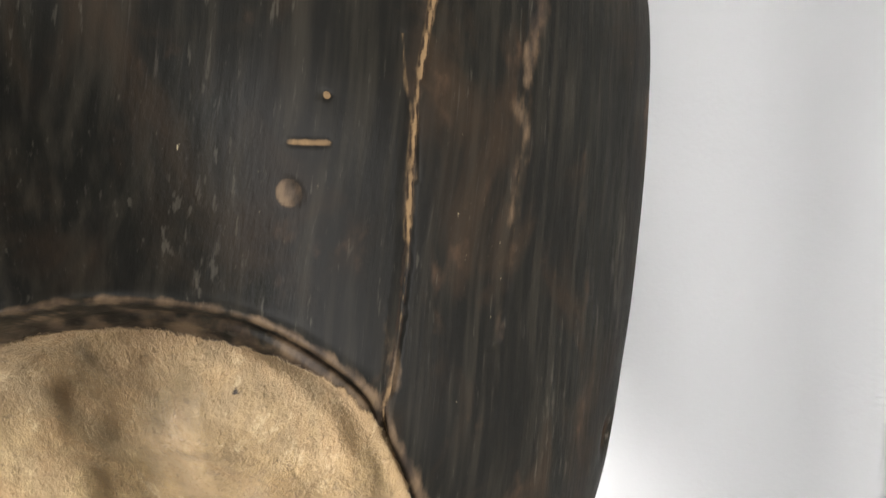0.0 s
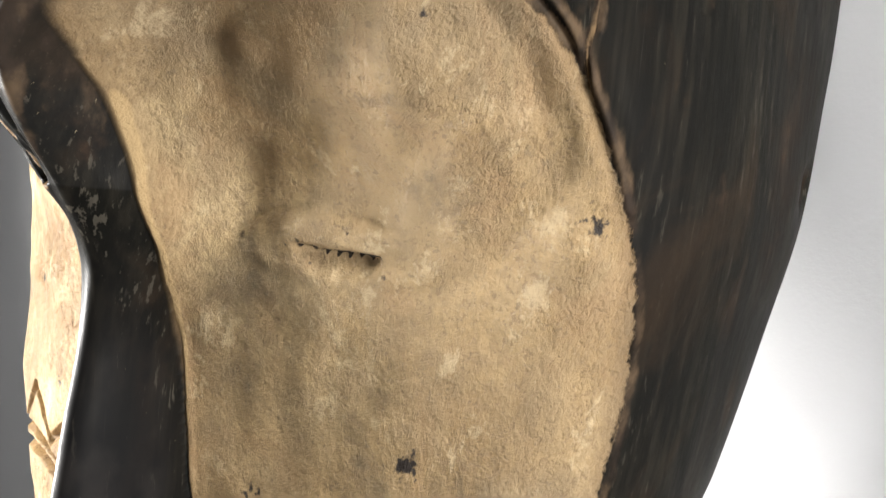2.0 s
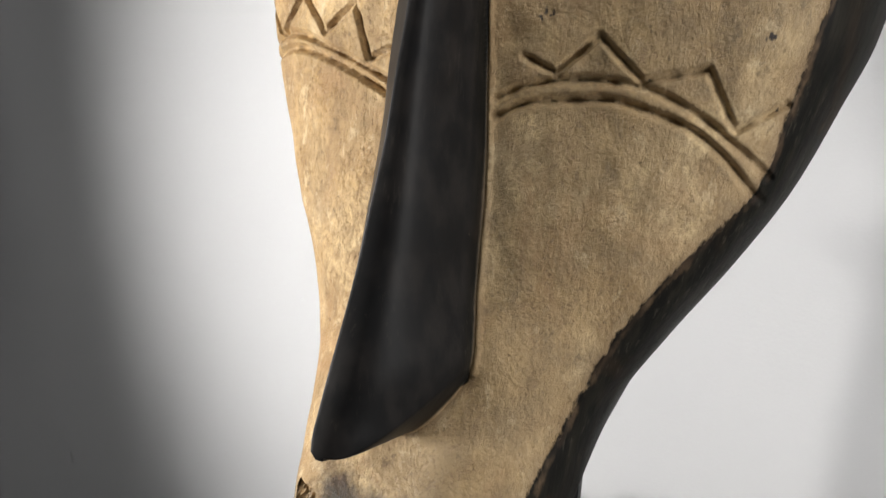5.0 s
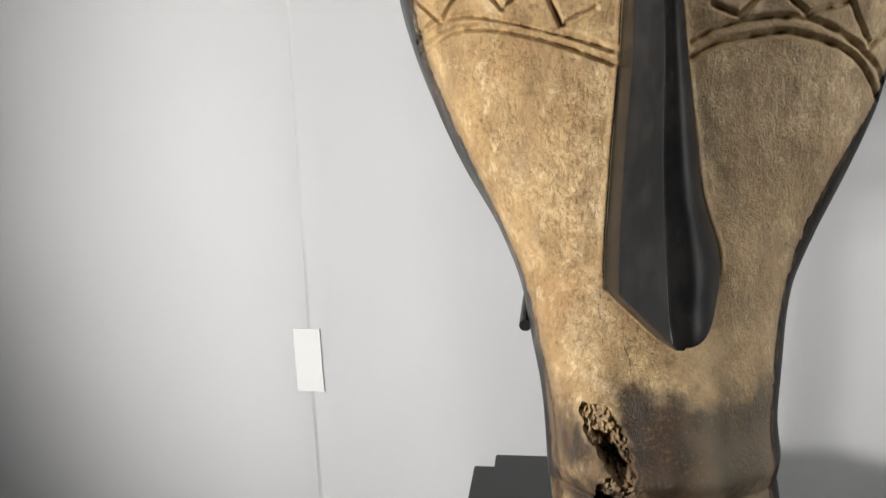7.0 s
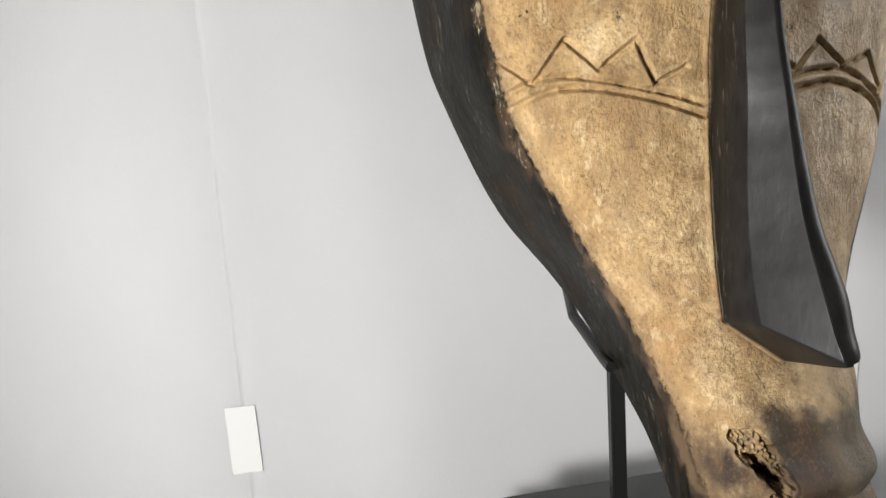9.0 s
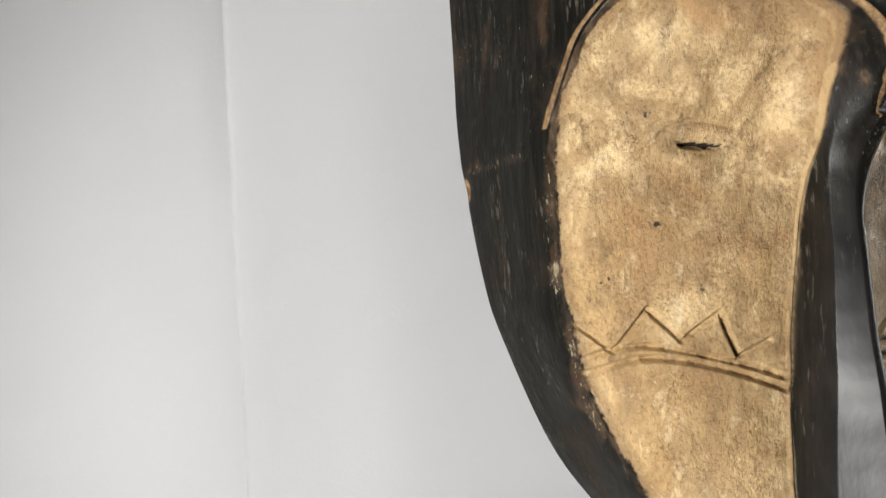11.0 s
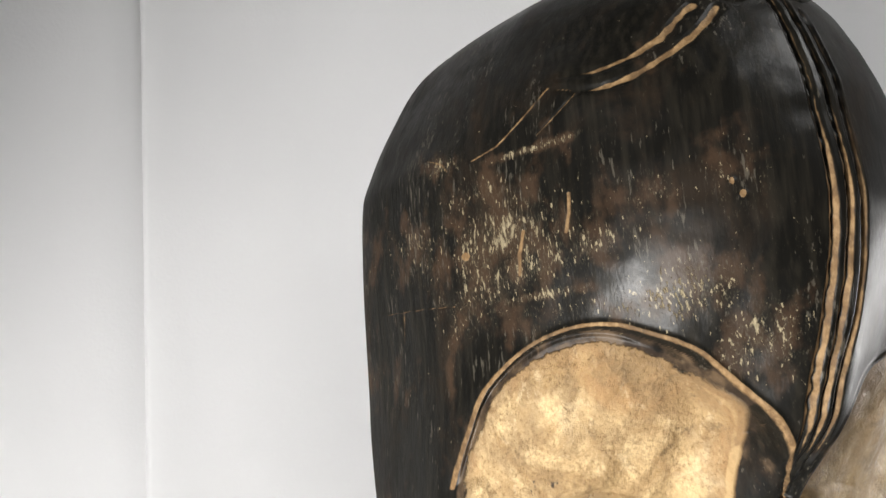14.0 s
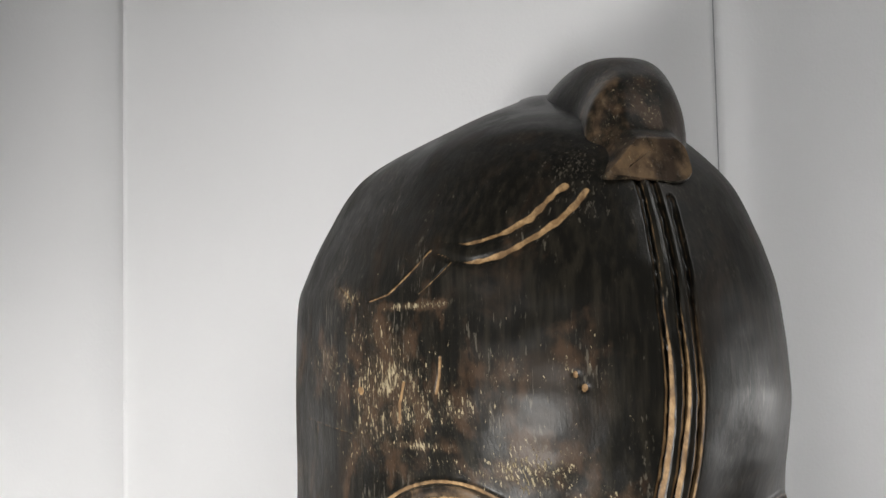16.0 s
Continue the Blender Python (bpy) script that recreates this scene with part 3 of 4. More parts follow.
# eye slits under a soft lid
for x0, x1, z0, z1, s in ((-0.080, -0.060, 0.3765, 0.374, 1), (0.0435, 0.067, 0.3692, 0.3682, -1)):
    d = np.where(ahead, away(XC, Z, [(x0, z0), ((x0 + x1) / 2, z0 + 0.001), (x1, z1)]), 0.05)
    along = np.clip((XC - x0) / (x1 - x0), 0, 1)
    upper = z0 + (z1 - z0) * along + 0.0010
    shut = np.sqrt(np.clip(1 - np.clip(np.abs(XC - (x0 + x1) / 2) / ((x1 - x0) / 2 + 0.001), 0, 1) ** 2.5, 0, 1))
    upper = upper + 0.0006 * bumps(700, 31)
    fall = np.clip((upper - Z) / (0.0042 if s > 0 else 0.0085) / (0.3 + 0.7 * shut), 0, 1)
    socket = step(upper - Z, -0.0004, 0.0007) * (1 - fall) * shut * (fall < 1)
    Y += np.where(ahead, 0.0058 * socket, 0)
    deep = np.maximum(deep, np.where(ahead, 2.4 * step(upper - Z, -0.0002, 0.0004) * np.clip(1 - (upper - Z) / (np.where(s > 0, 0.0017 + 0.0022 * np.exp(-(((XC + 0.067) / 0.0016) ** 2)), 0.0011 + 0.0026 * np.clip(np.sin(XC * 1900 + 1.5 * bumps(300, 34)), 0, 1)) + 0.0008 * bumps(900, 32)).clip(0.0005, 1), 0, 1) * shut * (1.0 if s > 0 else np.clip(0.8 + 0.4 * bumps(900, 34), 0, 1)), 0))
    x0 -= 0.005 if s < 0 else 0
    lid = np.where(ahead, away(XC, Z, smooth_line([(x0 - 0.012, z0 - 0.002), (x0, z0 + 0.005), ((x0 + x1) / 2, z0 + 0.0065), (x1 + 0.004, z1 + 0.005), (x1 + 0.016, z1 - 0.002)])), 0.05)
    Y -= 0.0008 * np.exp(-((lid / 0.0032) ** 2)) * facing
    crease = np.where(ahead, away(XC, Z, smooth_line([(x0 - 0.013, z0 + 0.001), (x0 - 0.004, z0 + 0.0085), ((x0 + x1) / 2, z0 + 0.0105), (x1 + 0.006, z1 + 0.0080)])), 0.05)
    Y += 0.0007 * np.exp(-((crease / 0.0014) ** 2)) * (1 + 0.8 * bumps(300, 36)) * facing
    if s < 0:
        deep = np.maximum(deep, 0.62 * spot(x0 - 0.010, z0 + 0.001, 0.0035, 1.4))
    under = np.where(ahead, away(XC, Z, smooth_line([(x0 - 0.008, z0 - 0.004), ((x0 + x1) / 2, z0 - 0.0085), (x1 + 0.012, z1 - 0.004)])), 0.05)
    Y -= 0.0010 * np.exp(-((under / 0.0026) ** 2)) * (1 + 0.5 * bumps(600, 35)) * facing
    # the face is darker around the slit
    dark_marks = np.maximum(dark_marks, 0.28 * np.exp(-((d / 0.006) ** 2)))

# hair: the parting of three cuts, the paired cuts over one temple, splits in the wood
part_bare = np.full(Z.shape, 0.05)
for k, line in enumerate(([(-0.006, 0.640), (-0.006, 0.600), (-0.008, 0.555), (-0.008, 0.520), (-0.0085, 0.490), (-0.011, 0.460), (-0.0135, 0.430), (-0.012, 0.410), (-0.0115, 0.395), (-0.007, 0.382)],
                          [(0.001, 0.640), (0.001, 0.600), (0.000, 0.553), (0.000, 0.518), (-0.0015, 0.488), (-0.004, 0.460), (-0.0075, 0.428), (-0.007, 0.408), (-0.0085, 0.395), (-0.006, 0.382)],
                          [(0.008, 0.600), (0.007, 0.553), (0.007, 0.518), (0.0065, 0.488), (0.004, 0.460), (-0.001, 0.433), (-0.001, 0.411), (-0.004, 0.396), (-0.005, 0.382)])):
    d = cut(line, 0.0026, 0.0026)
    part_bare = np.minimum(part_bare, np.abs(d - 0.0013) - 0.0008 * (1 - step(Z, 0.505, 0.555)) + 0.0014 * (1 - step(Z, 0.385, 0.425)))
bare = np.minimum(bare, np.where(part_bare < 0.04, part_bare, 0.05))
for line in ([(-0.087, 0.5850), (-0.076, 0.5825), (-0.063, 0.586), (-0.050, 0.593), (-0.040, 0.602), (-0.033, 0.609)],
             [(-0.089, 0.5785), (-0.078, 0.5730), (-0.065, 0.5755), (-0.052, 0.582), (-0.042, 0.588), (-0.033, 0.596), (-0.026, 0.605)]):
    d = cut(line, 0.0030, 0.0018)
    taper = 0.0012 * step(XC, line[0][0], line[0][0] + 0.03)
    bare = np.minimum(bare, d - taper + 0.0006 * bumps(900, 92) + 0.0004 * bumps(300, 93))
streaks = np.zeros(Z.shape)
for line, wide, worn_band in (([(0.1200, 0.570), (0.1185, 0.545), (0.1170, 0.511), (0.1160, 0.486), (0.1152, 0.456), (0.1150, 0.432), (0.1148, 0.416)], 0.0005, 0.0019), ([(0.1345, 0.560), (0.1335, 0.515), (0.1325, 0.470), (0.1315, 0.440)], -0.0002, 0.0017)):
    d = np.where(ahead, away(XC, Z, smooth_line(line)), 0.05) + 0.00015 * bumps(1400, 82)
    Y = Y + 0.0018 * np.clip(1 - d / 0.0016, 0, 1) * facing
    bare = np.minimum(bare, d - wide + 0.0006 * step(bumps(90, 83), -0.2, 0.8))
    deep = np.maximum(deep, (0.9 if wide > 0 else 0.4) * np.clip(1 - np.abs(d - 0.0004) / 0.0005, 0, 1) * step(bumps(60, 81), -0.9, 0.0))
    streaks = np.maximum(streaks, (0.62 if wide > 0 else 0.66) * np.exp(-((d / worn_band) ** 2)) * np.clip(0.7 + 0.5 * bumps(170, 84), 0, 1))
fine_cuts = (([(-0.092, 0.581), (-0.104, 0.569), (-0.113, 0.560), (-0.121, 0.557)], 0.0003), ([(-0.084, 0.574), (-0.100, 0.559)], 0.0001),
             ([(-0.093, 0.527), (-0.0935, 0.518), (-0.095, 0.509)], 0.0005), ([(-0.108, 0.514), (-0.110, 0.503), (-0.110, 0.493)], 0.0005), ([(-0.150, 0.488), (-0.130, 0.484)], 0.0001), ([(-0.145, 0.486), (-0.145, 0.469)], 0.0),
             ([(0.114, 0.521), (0.116, 0.501), (0.117, 0.485)], 0.0), ([(0.0980, 0.4902), (0.1035, 0.4912)], 0.0006), ([(-0.1335, 0.567), (-0.1300, 0.561), (-0.1290, 0.556)], 0.0002))
for line, wide in fine_cuts:
    d = cut(line, max(wide * 1.5, 0.0012), 0.0008, False)
    bare = np.minimum(bare, d - wide)


for x, z, r in ((-0.126, 0.508, 0.0018), (-0.037, 0.513, 0.0015), (-0.040, 0.519, 0.0011), (0.1035, 0.5022, 0.0008)):
    bare = np.minimum(bare, 0.0025 - 0.0042 * spot(x, z, r, 0.6) + 0.0009 * bumps(1300, 91))
    Y += 0.0012 * spot(x, z, r) * facing
scuff = np.zeros(Z.shape)
for x, z, r, squash, amount in ((-0.105, 0.500, 0.044, 0.8, 0.72), (-0.103, 0.5535, 0.020, 6.0, 1.0), (-0.100, 0.482, 0.026, 6.0, 1.0), (-0.110, 0.515, 0.020, 1.2, 0.85), (-0.088, 0.500, 0.016, 1.0, 0.9), (-0.060, 0.474, 0.034, 1.8, 0.85), (-0.090, 0.474, 0.030, 3.0, 0.7),
                                (-0.125, 0.400, 0.018, 0.5, 0.45), (-0.030, 0.452, 0.020, 0.8, 0.9), (-0.140, 0.520, 0.018, 0.6, 0.7), (-0.131, 0.561, 0.007, 0.6, 0.95), (-0.120, 0.540, 0.020, 1.5, 0.6), (-0.070, 0.520, 0.014, 0.8, 0.55), (-0.035, 0.520, 0.016, 0.5, 0.45), (-0.020, 0.490, 0.010, 1.0, 0.6),
                                (-0.050, 0.590, 0.012, 0.6, 0.3), (0.125, 0.47, 0.030, 0.5, 0.12), (-0.145, 0.38, 0.016, 3.0, 0.7), (-0.150, 0.45, 0.012, 0.6, 0.6), (0.0, 0.40, 0.02, 1.0, 0.3)):
    scuff = np.maximum(scuff, amount * spot(x, z, r, squash))
# the raised edge of the panel is rubbed pale
rubbed = np.where(ahead & left & (A > 0.085), np.exp(-(((sd + 0.0022) / 0.0028) ** 2)) * step(Z, 0.20, 0.24) * (1 - step(Z, 0.375, 0.40)), 0)
scuff = np.maximum(scuff, 0.95 * rubbed * np.clip(0.75 + 0.45 * bumps(120, 87), 0, 1))
bare = np.minimum(bare, np.where(ahead & left & (A < 0.06) & (Z > 0.395) & (Z < 0.436), np.abs(sd - 0.0016) + 0.0002 - 0.0005 * step(Z, 0.395, 0.405) + 0.0006 * step(bumps(200, 88), -0.3, 0.8), 0.05))
# holes near the edge, for cords: shallow dents whose dark inside is coloured in
for x, z, y, ink in ((-0.149, 0.370, 0.118, 0), (0.151, 0.398, 0.112, 1)):
    d = np.sqrt((XC - x) ** 2 + (Z - z) ** 2 * 0.35 + ((Y - y) * 0.9) ** 2)
    XC = XC - np.sign(x) * 0.004 * np.exp(-((d / 0.0035) ** 2))
    deep = np.maximum(deep, (1.5 if ink else 0.9) * np.clip(1 - d / (0.0065 if ink else 0.0030), 0, 1))
    if not ink:
        bare = np.minimum(bare, d - 0.0045)

# stains, spots and some painted shade on the pale face
hollow = np.sqrt(((XC - 0.0975) / 0.0027) ** 2 + ((Z - 0.4780) / 0.0050) ** 2) + 0.22 * bumps(800, 86)
Y += np.where(ahead, 0.0009 * step(1.1 - hollow, 0, 0.9), 0)
deep = np.maximum(deep, np.where(ahead, 0.60 * np.exp(-(((hollow - 0.85) / 0.22) ** 2)) * step(0.476 - Z, 0, 0.002), 0))
bare = np.minimum(bare, np.where(ahead, 0.0030 * np.abs(hollow - 0.8) + 0.0018 * step(XC, 0.0962, 0.0978), 0.05))
for x, z, r, amount in ((0.080, 0.311, 0.0034, 1.0), (0.112, 0.290, 0.0022, 1.0), (0.033, 0.291, 0.0034, 0.7), (0.119, 0.384, 0.0030, 0.9), (-0.088, 0.337, 0.0022, 0.8), (-0.108, 0.311, 0.0032, 0.7), (-0.095, 0.392, 0.0024, 0.6),
                        (-0.103, 0.391, 0.0026, 0.5), (0.093, 0.300, 0.0016, 0.7), (0.082, 0.428, 0.0018, 0.6), (-0.064, 0.303, 0.0022, 0.6), (0.075, 0.239, 0.0014, 0.7), (-0.099, 0.383, 0.0034, 0.5)):
    dark_marks = np.maximum(dark_marks, 0.75 * amount * spot(x, z, r * 1.25, 0.8))
    Y += 0.0006 * spot(x, z, r) * facing
# stains; the broad right-cheek ones also stand in for its shade
stain_shade = np.zeros(Z.shape)
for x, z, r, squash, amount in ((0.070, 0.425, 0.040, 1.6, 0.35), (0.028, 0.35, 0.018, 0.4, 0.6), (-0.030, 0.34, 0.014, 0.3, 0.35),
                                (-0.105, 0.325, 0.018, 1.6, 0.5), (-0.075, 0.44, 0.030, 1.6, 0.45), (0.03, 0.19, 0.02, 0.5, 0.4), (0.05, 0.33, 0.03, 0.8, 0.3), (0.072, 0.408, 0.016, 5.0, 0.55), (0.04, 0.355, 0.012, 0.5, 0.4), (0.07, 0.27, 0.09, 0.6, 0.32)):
    stain_shade = np.maximum(stain_shade, amount * spot(x, z, r, squash))
chin = 0.70 * (1 - step(Z, 0.045, 0.118 + 0.022 * bumps(130, 51))) + 0.10 * bumps(420, 52) + 0.06 * bumps(900, 53)
for x, z, r, squash, amount in ((0.014, 0.076, 0.032, 2.2, 0.95), (-0.016, 0.097, 0.011, 0.9, 0.55), (0.000, 0.088, 0.014, 1.2, 0.45), (0.030, 0.072, 0.020, 2.0, 0.5), (0.040, 0.085, 0.020, 1.1, 0.5), (-0.040, 0.072, 0.012, 1.5, 0.4), (-0.030, 0.046, 0.014, 1.2, 0.5), (-0.004, 0.062, 0.010, 0.7, 0.4)):
    chin = chin + amount * spot(x, z, r, squash)
stain_shade = np.maximum(stain_shade, np.where(ahead, chin * (1 - step(Z, 0.115, 0.13)), 0))
split = np.where(ahead, away(XC, Z, smooth_line([(-0.018, 0.119), (-0.0155, 0.112), (-0.0150, 0.105), (-0.0125, 0.099), (-0.0105, 0.093)])), 0.05)
deep = np.maximum(deep, 0.75 * np.clip(1 - split / 0.0006, 0, 1))

# brown ageing towards edges and under the brow; right half deepened for its shade
tint = 0.55 * np.exp(-np.clip(paint, 0, 1) / 0.006)
tint = np.maximum(tint, np.where(left, 0.48, 0.85) * step(Z, 0.375, 0.44))
tint = np.maximum(tint, np.where(left, 0.26, 0.34))
tint = np.maximum(tint, 0.8 * (1 - step(Z, 0.075, 0.12)))
tint = np.where(ahead, tint + 0.12 * bumps(150, 71), 0)
ragged = step(A, 0.03, 0.05)
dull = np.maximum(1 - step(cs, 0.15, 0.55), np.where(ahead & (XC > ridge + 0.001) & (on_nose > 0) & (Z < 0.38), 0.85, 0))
# sheen cut unevenly over the right forehead, to place its highlight
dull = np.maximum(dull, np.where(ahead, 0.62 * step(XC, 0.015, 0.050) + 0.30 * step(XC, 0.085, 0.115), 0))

# the adze leaves the surface slightly uneven
Y += (0.0007 * bumps(120, 11) + 0.00035 * bumps(320, 12)) * facing * np.where((paint < 0) & (~left | (on_nose > 0)), 0.45, 1)
Y += (0.0015 * bumps(200, 13) + 0.0008 * bumps(430, 14)) * step(paint, 0.002, 0.01) * (0.25 + 0.75 * step(Z, 0.30, 0.42)) * facing
# the block it was carved from is deeper at the sides and fuller over the brow
q = np.clip(A / (W + 1e-6), 0, 1)
KNOTS = [0.05, 0.10, 0.20, 0.28, 0.35, 0.42, 0.50, 0.60, 0.69]
push = curve(KNOTS, [-0.0050, -0.0025, 0.0010, 0.0010, 0.0012, -0.0062, -0.0110, -0.0100, -0.0110])(Z)
for power_of, deep_l, deep_r in ((2, [0.0004, 0.0024, 0.0052, 0.0095, 0.0183, 0.0266, 0.0285, 0.0229, 0.0157], [0.0100, 0.0050, -0.0045, -0.0114, -0.0139, -0.0062, 0.0048, 0.0110, 0.0156]),
                                 (5, [0.0021, -0.0060, -0.0165, -0.0275, -0.0280, -0.0131, -0.0016, 0.0104, 0.0201], [-0.0080, -0.0100, -0.0074, 0.0013, 0.0108, 0.0201, 0.0227, 0.0198, 0.0152]),
                                 (14, [-0.0120, 0.0120, 0.0460, 0.0350, 0.0290, 0.0208, 0.0092, 0.0004, -0.0075], [-0.0037, -0.0021, 0.0, 0.0027, 0.0052, 0.0065, 0.0054, 0.0036, 0.0016])):
    push = push + np.where(left, curve(KNOTS, deep_l)(Z), curve(KNOTS, deep_r)(Z)) * q**power_of
for x, z, r, amount in ((-0.055, 0.376, 0.028, 0.005), (0.037, 0.368, 0.020, -0.006), (0.070, 0.412, 0.026, -0.0055), (-0.085, 0.583, 0.020, -0.005), (-0.030, 0.078, 0.018, -0.006), (0.026, 0.160, 0.020, -0.007)):
    push = push + amount * np.exp(-((XC - x) ** 2 + (Z - z) ** 2) / r**2)
slant = np.stack([XC - np.where(left, -0.16 - 0.14 * step(Z, 0.20, 0.33), 0.19), Y - np.where(left, -0.39, -0.22)])
slant /= np.linalg.norm(slant, axis=0)
aslant = step(q, 0.05, 0.32)
XC = XC + push * slant[0] * aslant
Y = Y + push * (slant[1] * aslant + 1 - aslant)
X = XC + C
verts = np.stack([X, Y, Z], -1)
dv = np.zeros_like(verts)
dv[1:-1], dv[0], dv[-1] = verts[2:] - verts[:-2], verts[1] - verts[0], verts[-1] - verts[-2]
du = np.roll(verts, -1, 1) - np.roll(verts, 1, 1)
normals = np.cross(du, dv)
normals /= np.linalg.norm(normals, axis=-1, keepdims=True) + 1e-12
verts, normals = verts.reshape(-1, 3), normals.reshape(-1, 3)
i, j = np.meshgrid(np.arange(ROWS - 1), np.arange(COLS), indexing="ij")
jn = (j + 1) % COLS
quads = np.stack([i * COLS + j, i * COLS + jn, (i + 1) * COLS + jn, (i + 1) * COLS + j], -1).reshape(-1, 4)
border = np.where(ahead & (A > 0.03), np.where(left, 1.0, 0.62) * np.exp(-(((sd + 0.0010) / 0.0018) ** 2)), 0)
border = np.where(left & (A > 0.08), border * (0.55 + 0.45 * step(Z, 0.37, 0.40)), border)
border = np.maximum(border, np.where(ahead & ~left, 0.78 * np.exp(-((rim / 0.0017) ** 2)), 0))
border = np.maximum(border, np.where(ahead, np.maximum(streaks, 0.75 * step(1.0 - hollow, 0, 0.3)), 0))
border = np.maximum(border, np.where(ahead & (ins > 0.002) & (sd < 0.001) & (A > 0.006), 0.62 * step(Z, 0.365, 0.425), 0))
plain_wood = np.where(ahead, step(on_nose, 0.0, 0.002) * (1 - step(Z, 0.29, 0.38)), 0)
VALUES = {"border": border, "paint": paint, "bare": bare, "dark_marks": dark_marks, "stain_shade": stain_shade, "scuff": scuff, "deep": deep, "tint": tint, "ragged": ragged, "plain": plain_wood, "dull": dull, "grey": np.where(ahead, step(XC, 0.0, 0.02), 0)}


def grid_mesh(name, verts, normals, quads, values, mat):
    used, flat = np.unique(quads, return_inverse=True)
    me = bpy.data.meshes.new(name)
    me.vertices.add(len(used))
    me.vertices.foreach_set("co", verts[used].astype(np.float32).ravel())
    me.loops.add(quads.size)
    me.loops.foreach_set("vertex_index", flat.astype(np.int32).ravel())
    me.polygons.add(len(quads))
    me.polygons.foreach_set("loop_start", np.arange(0, quads.size, 4, dtype=np.int32))
    me.polygons.foreach_set("use_smooth", np.ones(len(quads), bool))
    for key, val in values.items():
        me.attributes.new(key, "FLOAT", "POINT").data.foreach_set("value", val.ravel()[used].astype(np.float32))
    me.update(calc_edges=True)
    me.normals_split_custom_set_from_vertices(normals[used])
    me.materials.append(mat)
    return new(name, me)


mask = tagged(new("carved_mask"), "long carved wooden mask with a pale two-lobed face and black hair", "mask")
mask.matrix_world = LEAN
corner = quads[:, 0]
is_face, is_nose, is_left = paint.ravel()[corner] > 0, on_nose.ravel()[corner] > 0, left.ravel()[corner]
for name, pick, label in (("body", ~is_face & ~is_nose, "glossy black worn wood"), ("face_panel", is_face & is_left, "tan kaolin with incised teeth"), ("face_panel", is_face & ~is_left, "tan kaolin with incised teeth"), ("nose", is_nose & ~is_face, "long black wedge-shaped nose")):
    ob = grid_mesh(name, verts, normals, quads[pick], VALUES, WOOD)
    ob.parent = mask
    tagged(ob, label=label)

# the knot of hair over the brow, cut off square in front
LONG = np.array([-0.086, -0.0855, -0.080, -0.065, -0.045, -0.020, 0.010, 0.035, 0.060, 0.085])
TALL = curve(LONG, [0.6310, 0.632, 0.637, 0.6545, 0.675, 0.691, 0.697, 0.692, 0.680, 0.658])
BROAD = curve(LONG, [0.0205, 0.0208, 0.0218, 0.0260, 0.0310, 0.0350, 0.0370, 0.0350, 0.029, 0.020])
FOOT = curve(LONG, [0.6115, 0.611, 0.609, 0.602, 0.596, 0.603, 0.618, 0.628, 0.633, 0.635])
ys = np.concatenate([[-0.0862] * 1, np.linspace(-0.086, -0.078, 10), np.linspace(-0.076, 0.085, 60)])
al = np.linspace(0, 2 * math.pi, 96, endpoint=False)
YS, AL = np.meshgrid(ys, al, indexing="ij")
hw, zt, zb = BROAD(YS), TALL(YS), FOOT(YS)
hw[0] *= 0.5
mid_z = (zt + zb) / 2
soft = 0.36 + 0.36 * step(YS, -0.078, -0.03)
flat_c, flat_s = np.sign(np.cos(AL)) * np.abs(np.cos(AL)) ** soft, np.sign(np.sin(AL)) * np.abs(np.sin(AL)) ** soft
ahead_end = step(-0.060 - YS, 0.0, 0.025)
squeeze = 1 - (0.22 + 0.14 * ahead_end) * step(np.sin(AL), -0.2, 1.0)
XX = 0.0088 + 0.0177 * step(YS, -0.078, -0.02) + hw * flat_c * squeeze + (0.004 + 0.003 * ahead_end) * np.sin(AL)
ZZ = mid_z + (zt - zb) / 2 * flat_s * np.where(np.arange(len(ys)) == 0, 0.5, 1)[:, None]
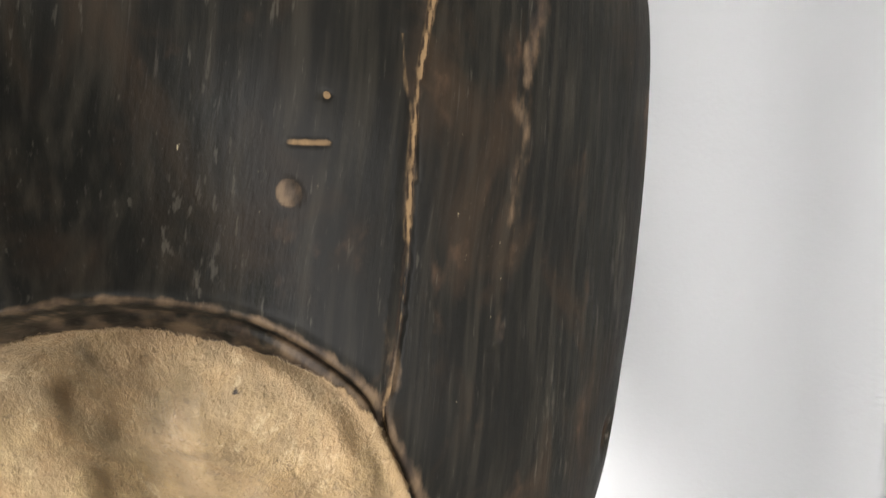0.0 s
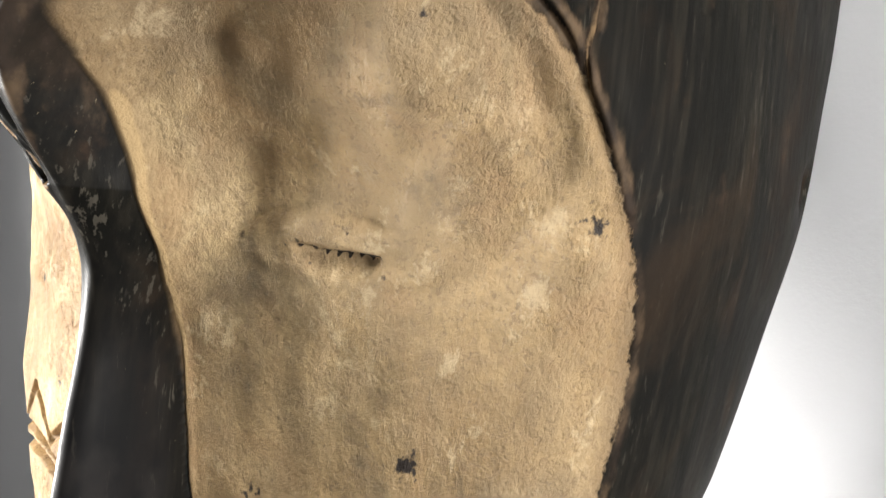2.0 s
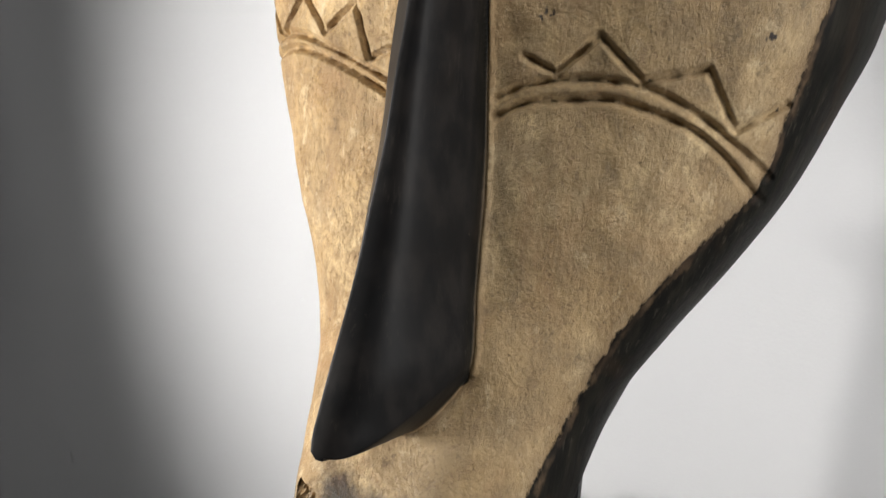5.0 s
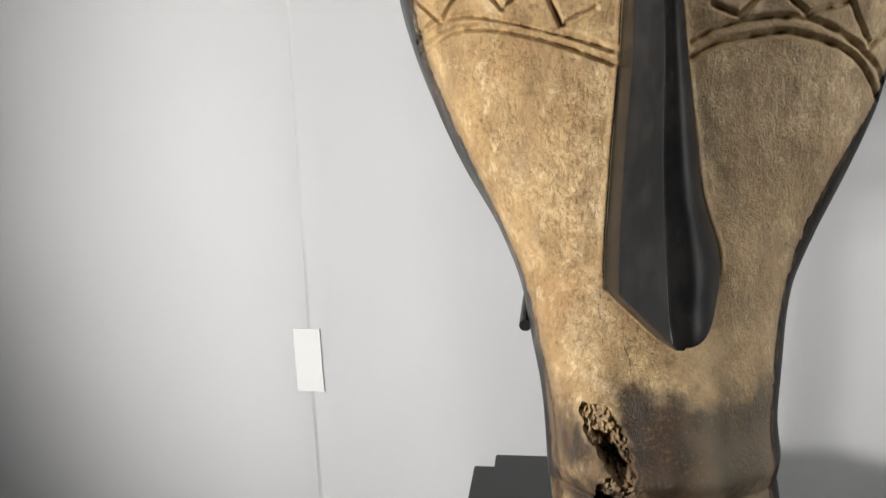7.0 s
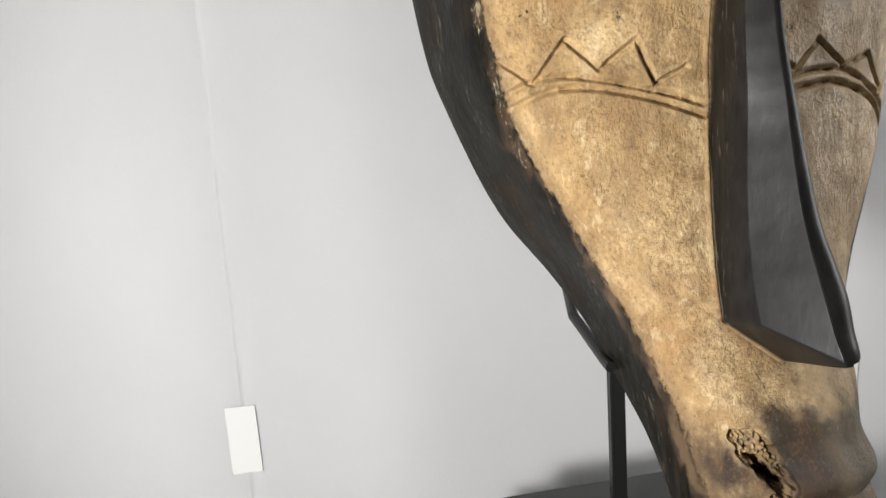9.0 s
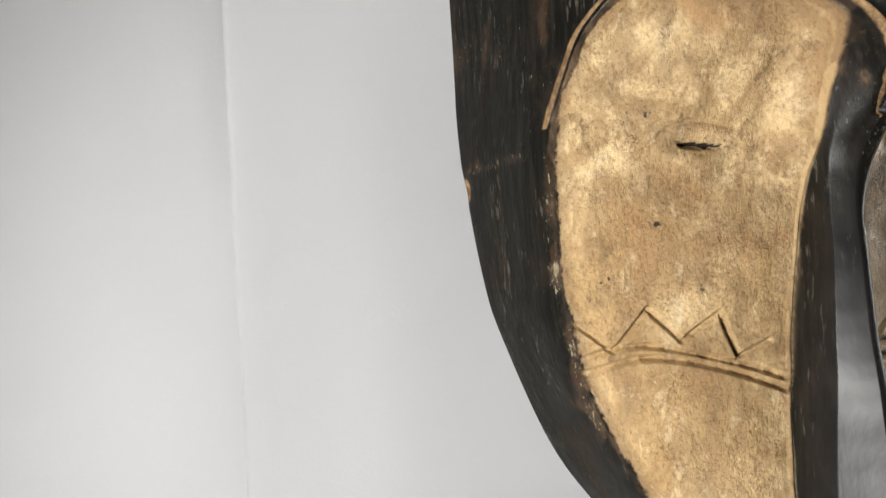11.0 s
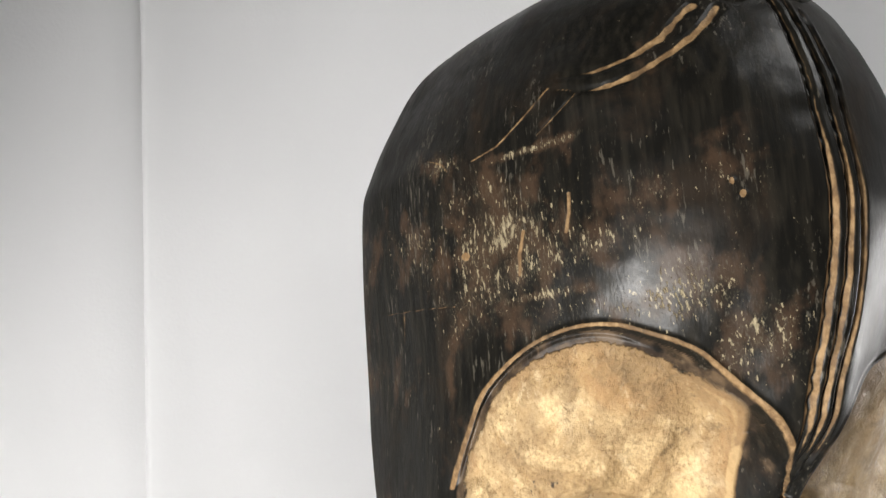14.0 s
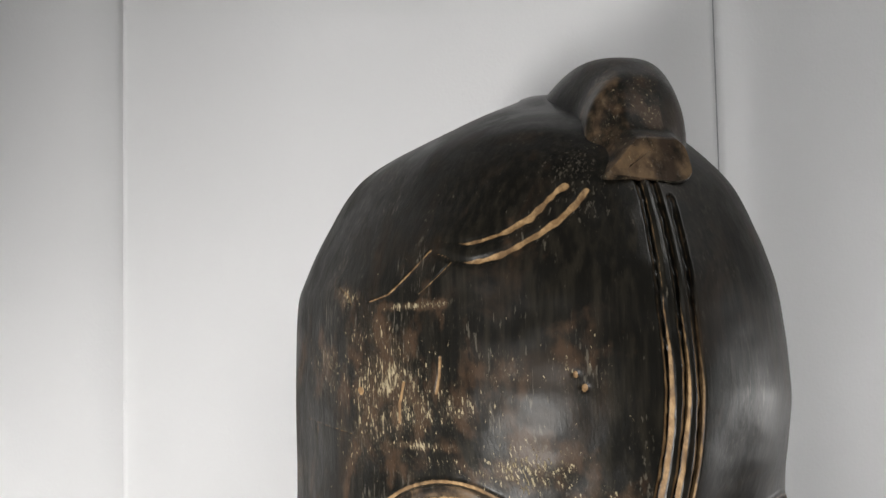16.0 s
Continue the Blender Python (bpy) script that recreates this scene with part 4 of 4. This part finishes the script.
# one upper corner is pared away to a slanting facet, and the foot runs down towards the other side
across = np.clip((XX - XX.min(1, keepdims=True)) / np.ptp(XX, axis=1)[:, None], 0, 1)
pared = step(-0.052 - YS, 0.0, 0.026)
slope = zb + (zt - zb) * (0.10 + 0.95 * across / 0.46)
ZZ = ZZ + pared * (np.minimum(ZZ, slope) - ZZ)
ZZ -= 0.0045 * ahead_end * (across - 0.25) * (1 - step(np.sin(AL), -0.5, 0.6))
YY = YS + 0.009 * step(-0.046 - YS, 0.0, 0.040) * np.clip((ZZ - 0.614) / 0.02, -0.5, 1.2)
hair = np.stack([XX, YY, ZZ], -1)
dv = np.zeros_like(hair)
dv[1:-1], dv[0], dv[-1] = hair[2:] - hair[:-2], hair[1] - hair[0], hair[-1] - hair[-2]
nn = -np.cross(np.roll(hair, -1, 1) - np.roll(hair, 1, 1), dv)
nn /= np.linalg.norm(nn, axis=-1, keepdims=True) + 1e-12
i, j = np.meshgrid(np.arange(len(ys) - 1), np.arange(96), indexing="ij")
hq = np.stack([i * 96 + j, (i + 1) * 96 + j, (i + 1) * 96 + (j + 1) % 96, i * 96 + (j + 1) % 96], -1).reshape(-1, 4)
k = np.arange(47)
hq = np.vstack([hq, np.stack([k, k + 1, 94 - k, 95 - k], -1)])
nn[:2] = Vector((0, -0.9, -0.43))
lipd = np.where((YS < -0.0848) & (np.cos(AL) < -0.75), 0.0002, 0.004)
ob = grid_mesh("hair_knot", hair.reshape(-1, 3), nn.reshape(-1, 3), hq, {"border": np.where(YS < -0.0848, 0.75, 0.55 * step(-0.012 - YS, 0, 0.03) * step(-0.05 - np.cos(AL), 0.0, 0.3)), "paint": np.full(YS.shape, -0.05), "bare": lipd, "dark_marks": YS * 0, "stain_shade": YS * 0, "scuff": 0.55 * step(-0.02 - YS, 0, 0.03) * (np.cos(AL) < 0.3), "deep": YS * 0, "tint": YS * 0, "ragged": YS * 0, "plain": YS * 0, "dull": YS * 0 + 0.3, "grey": YS * 0}, WOOD)
ob.parent = mask
tagged(ob, label="black knot with a pale cut end")

# ---- tape on the joints of the backing ----
for x, z, turn in ((-0.314, 0.060, -1.0), (0.261, 0.054, 1.5)):
    strip = tagged(part("tape_strip", box(-0.0135, 0.0135, -0.0012, -0.0002, -0.032, 0.032), TAPE), "short strip of white paper tape on the backing joint", "tape", group="tape on the joints")
    strip.matrix_world = pose(x, BACK, z, 0, turn, 0)
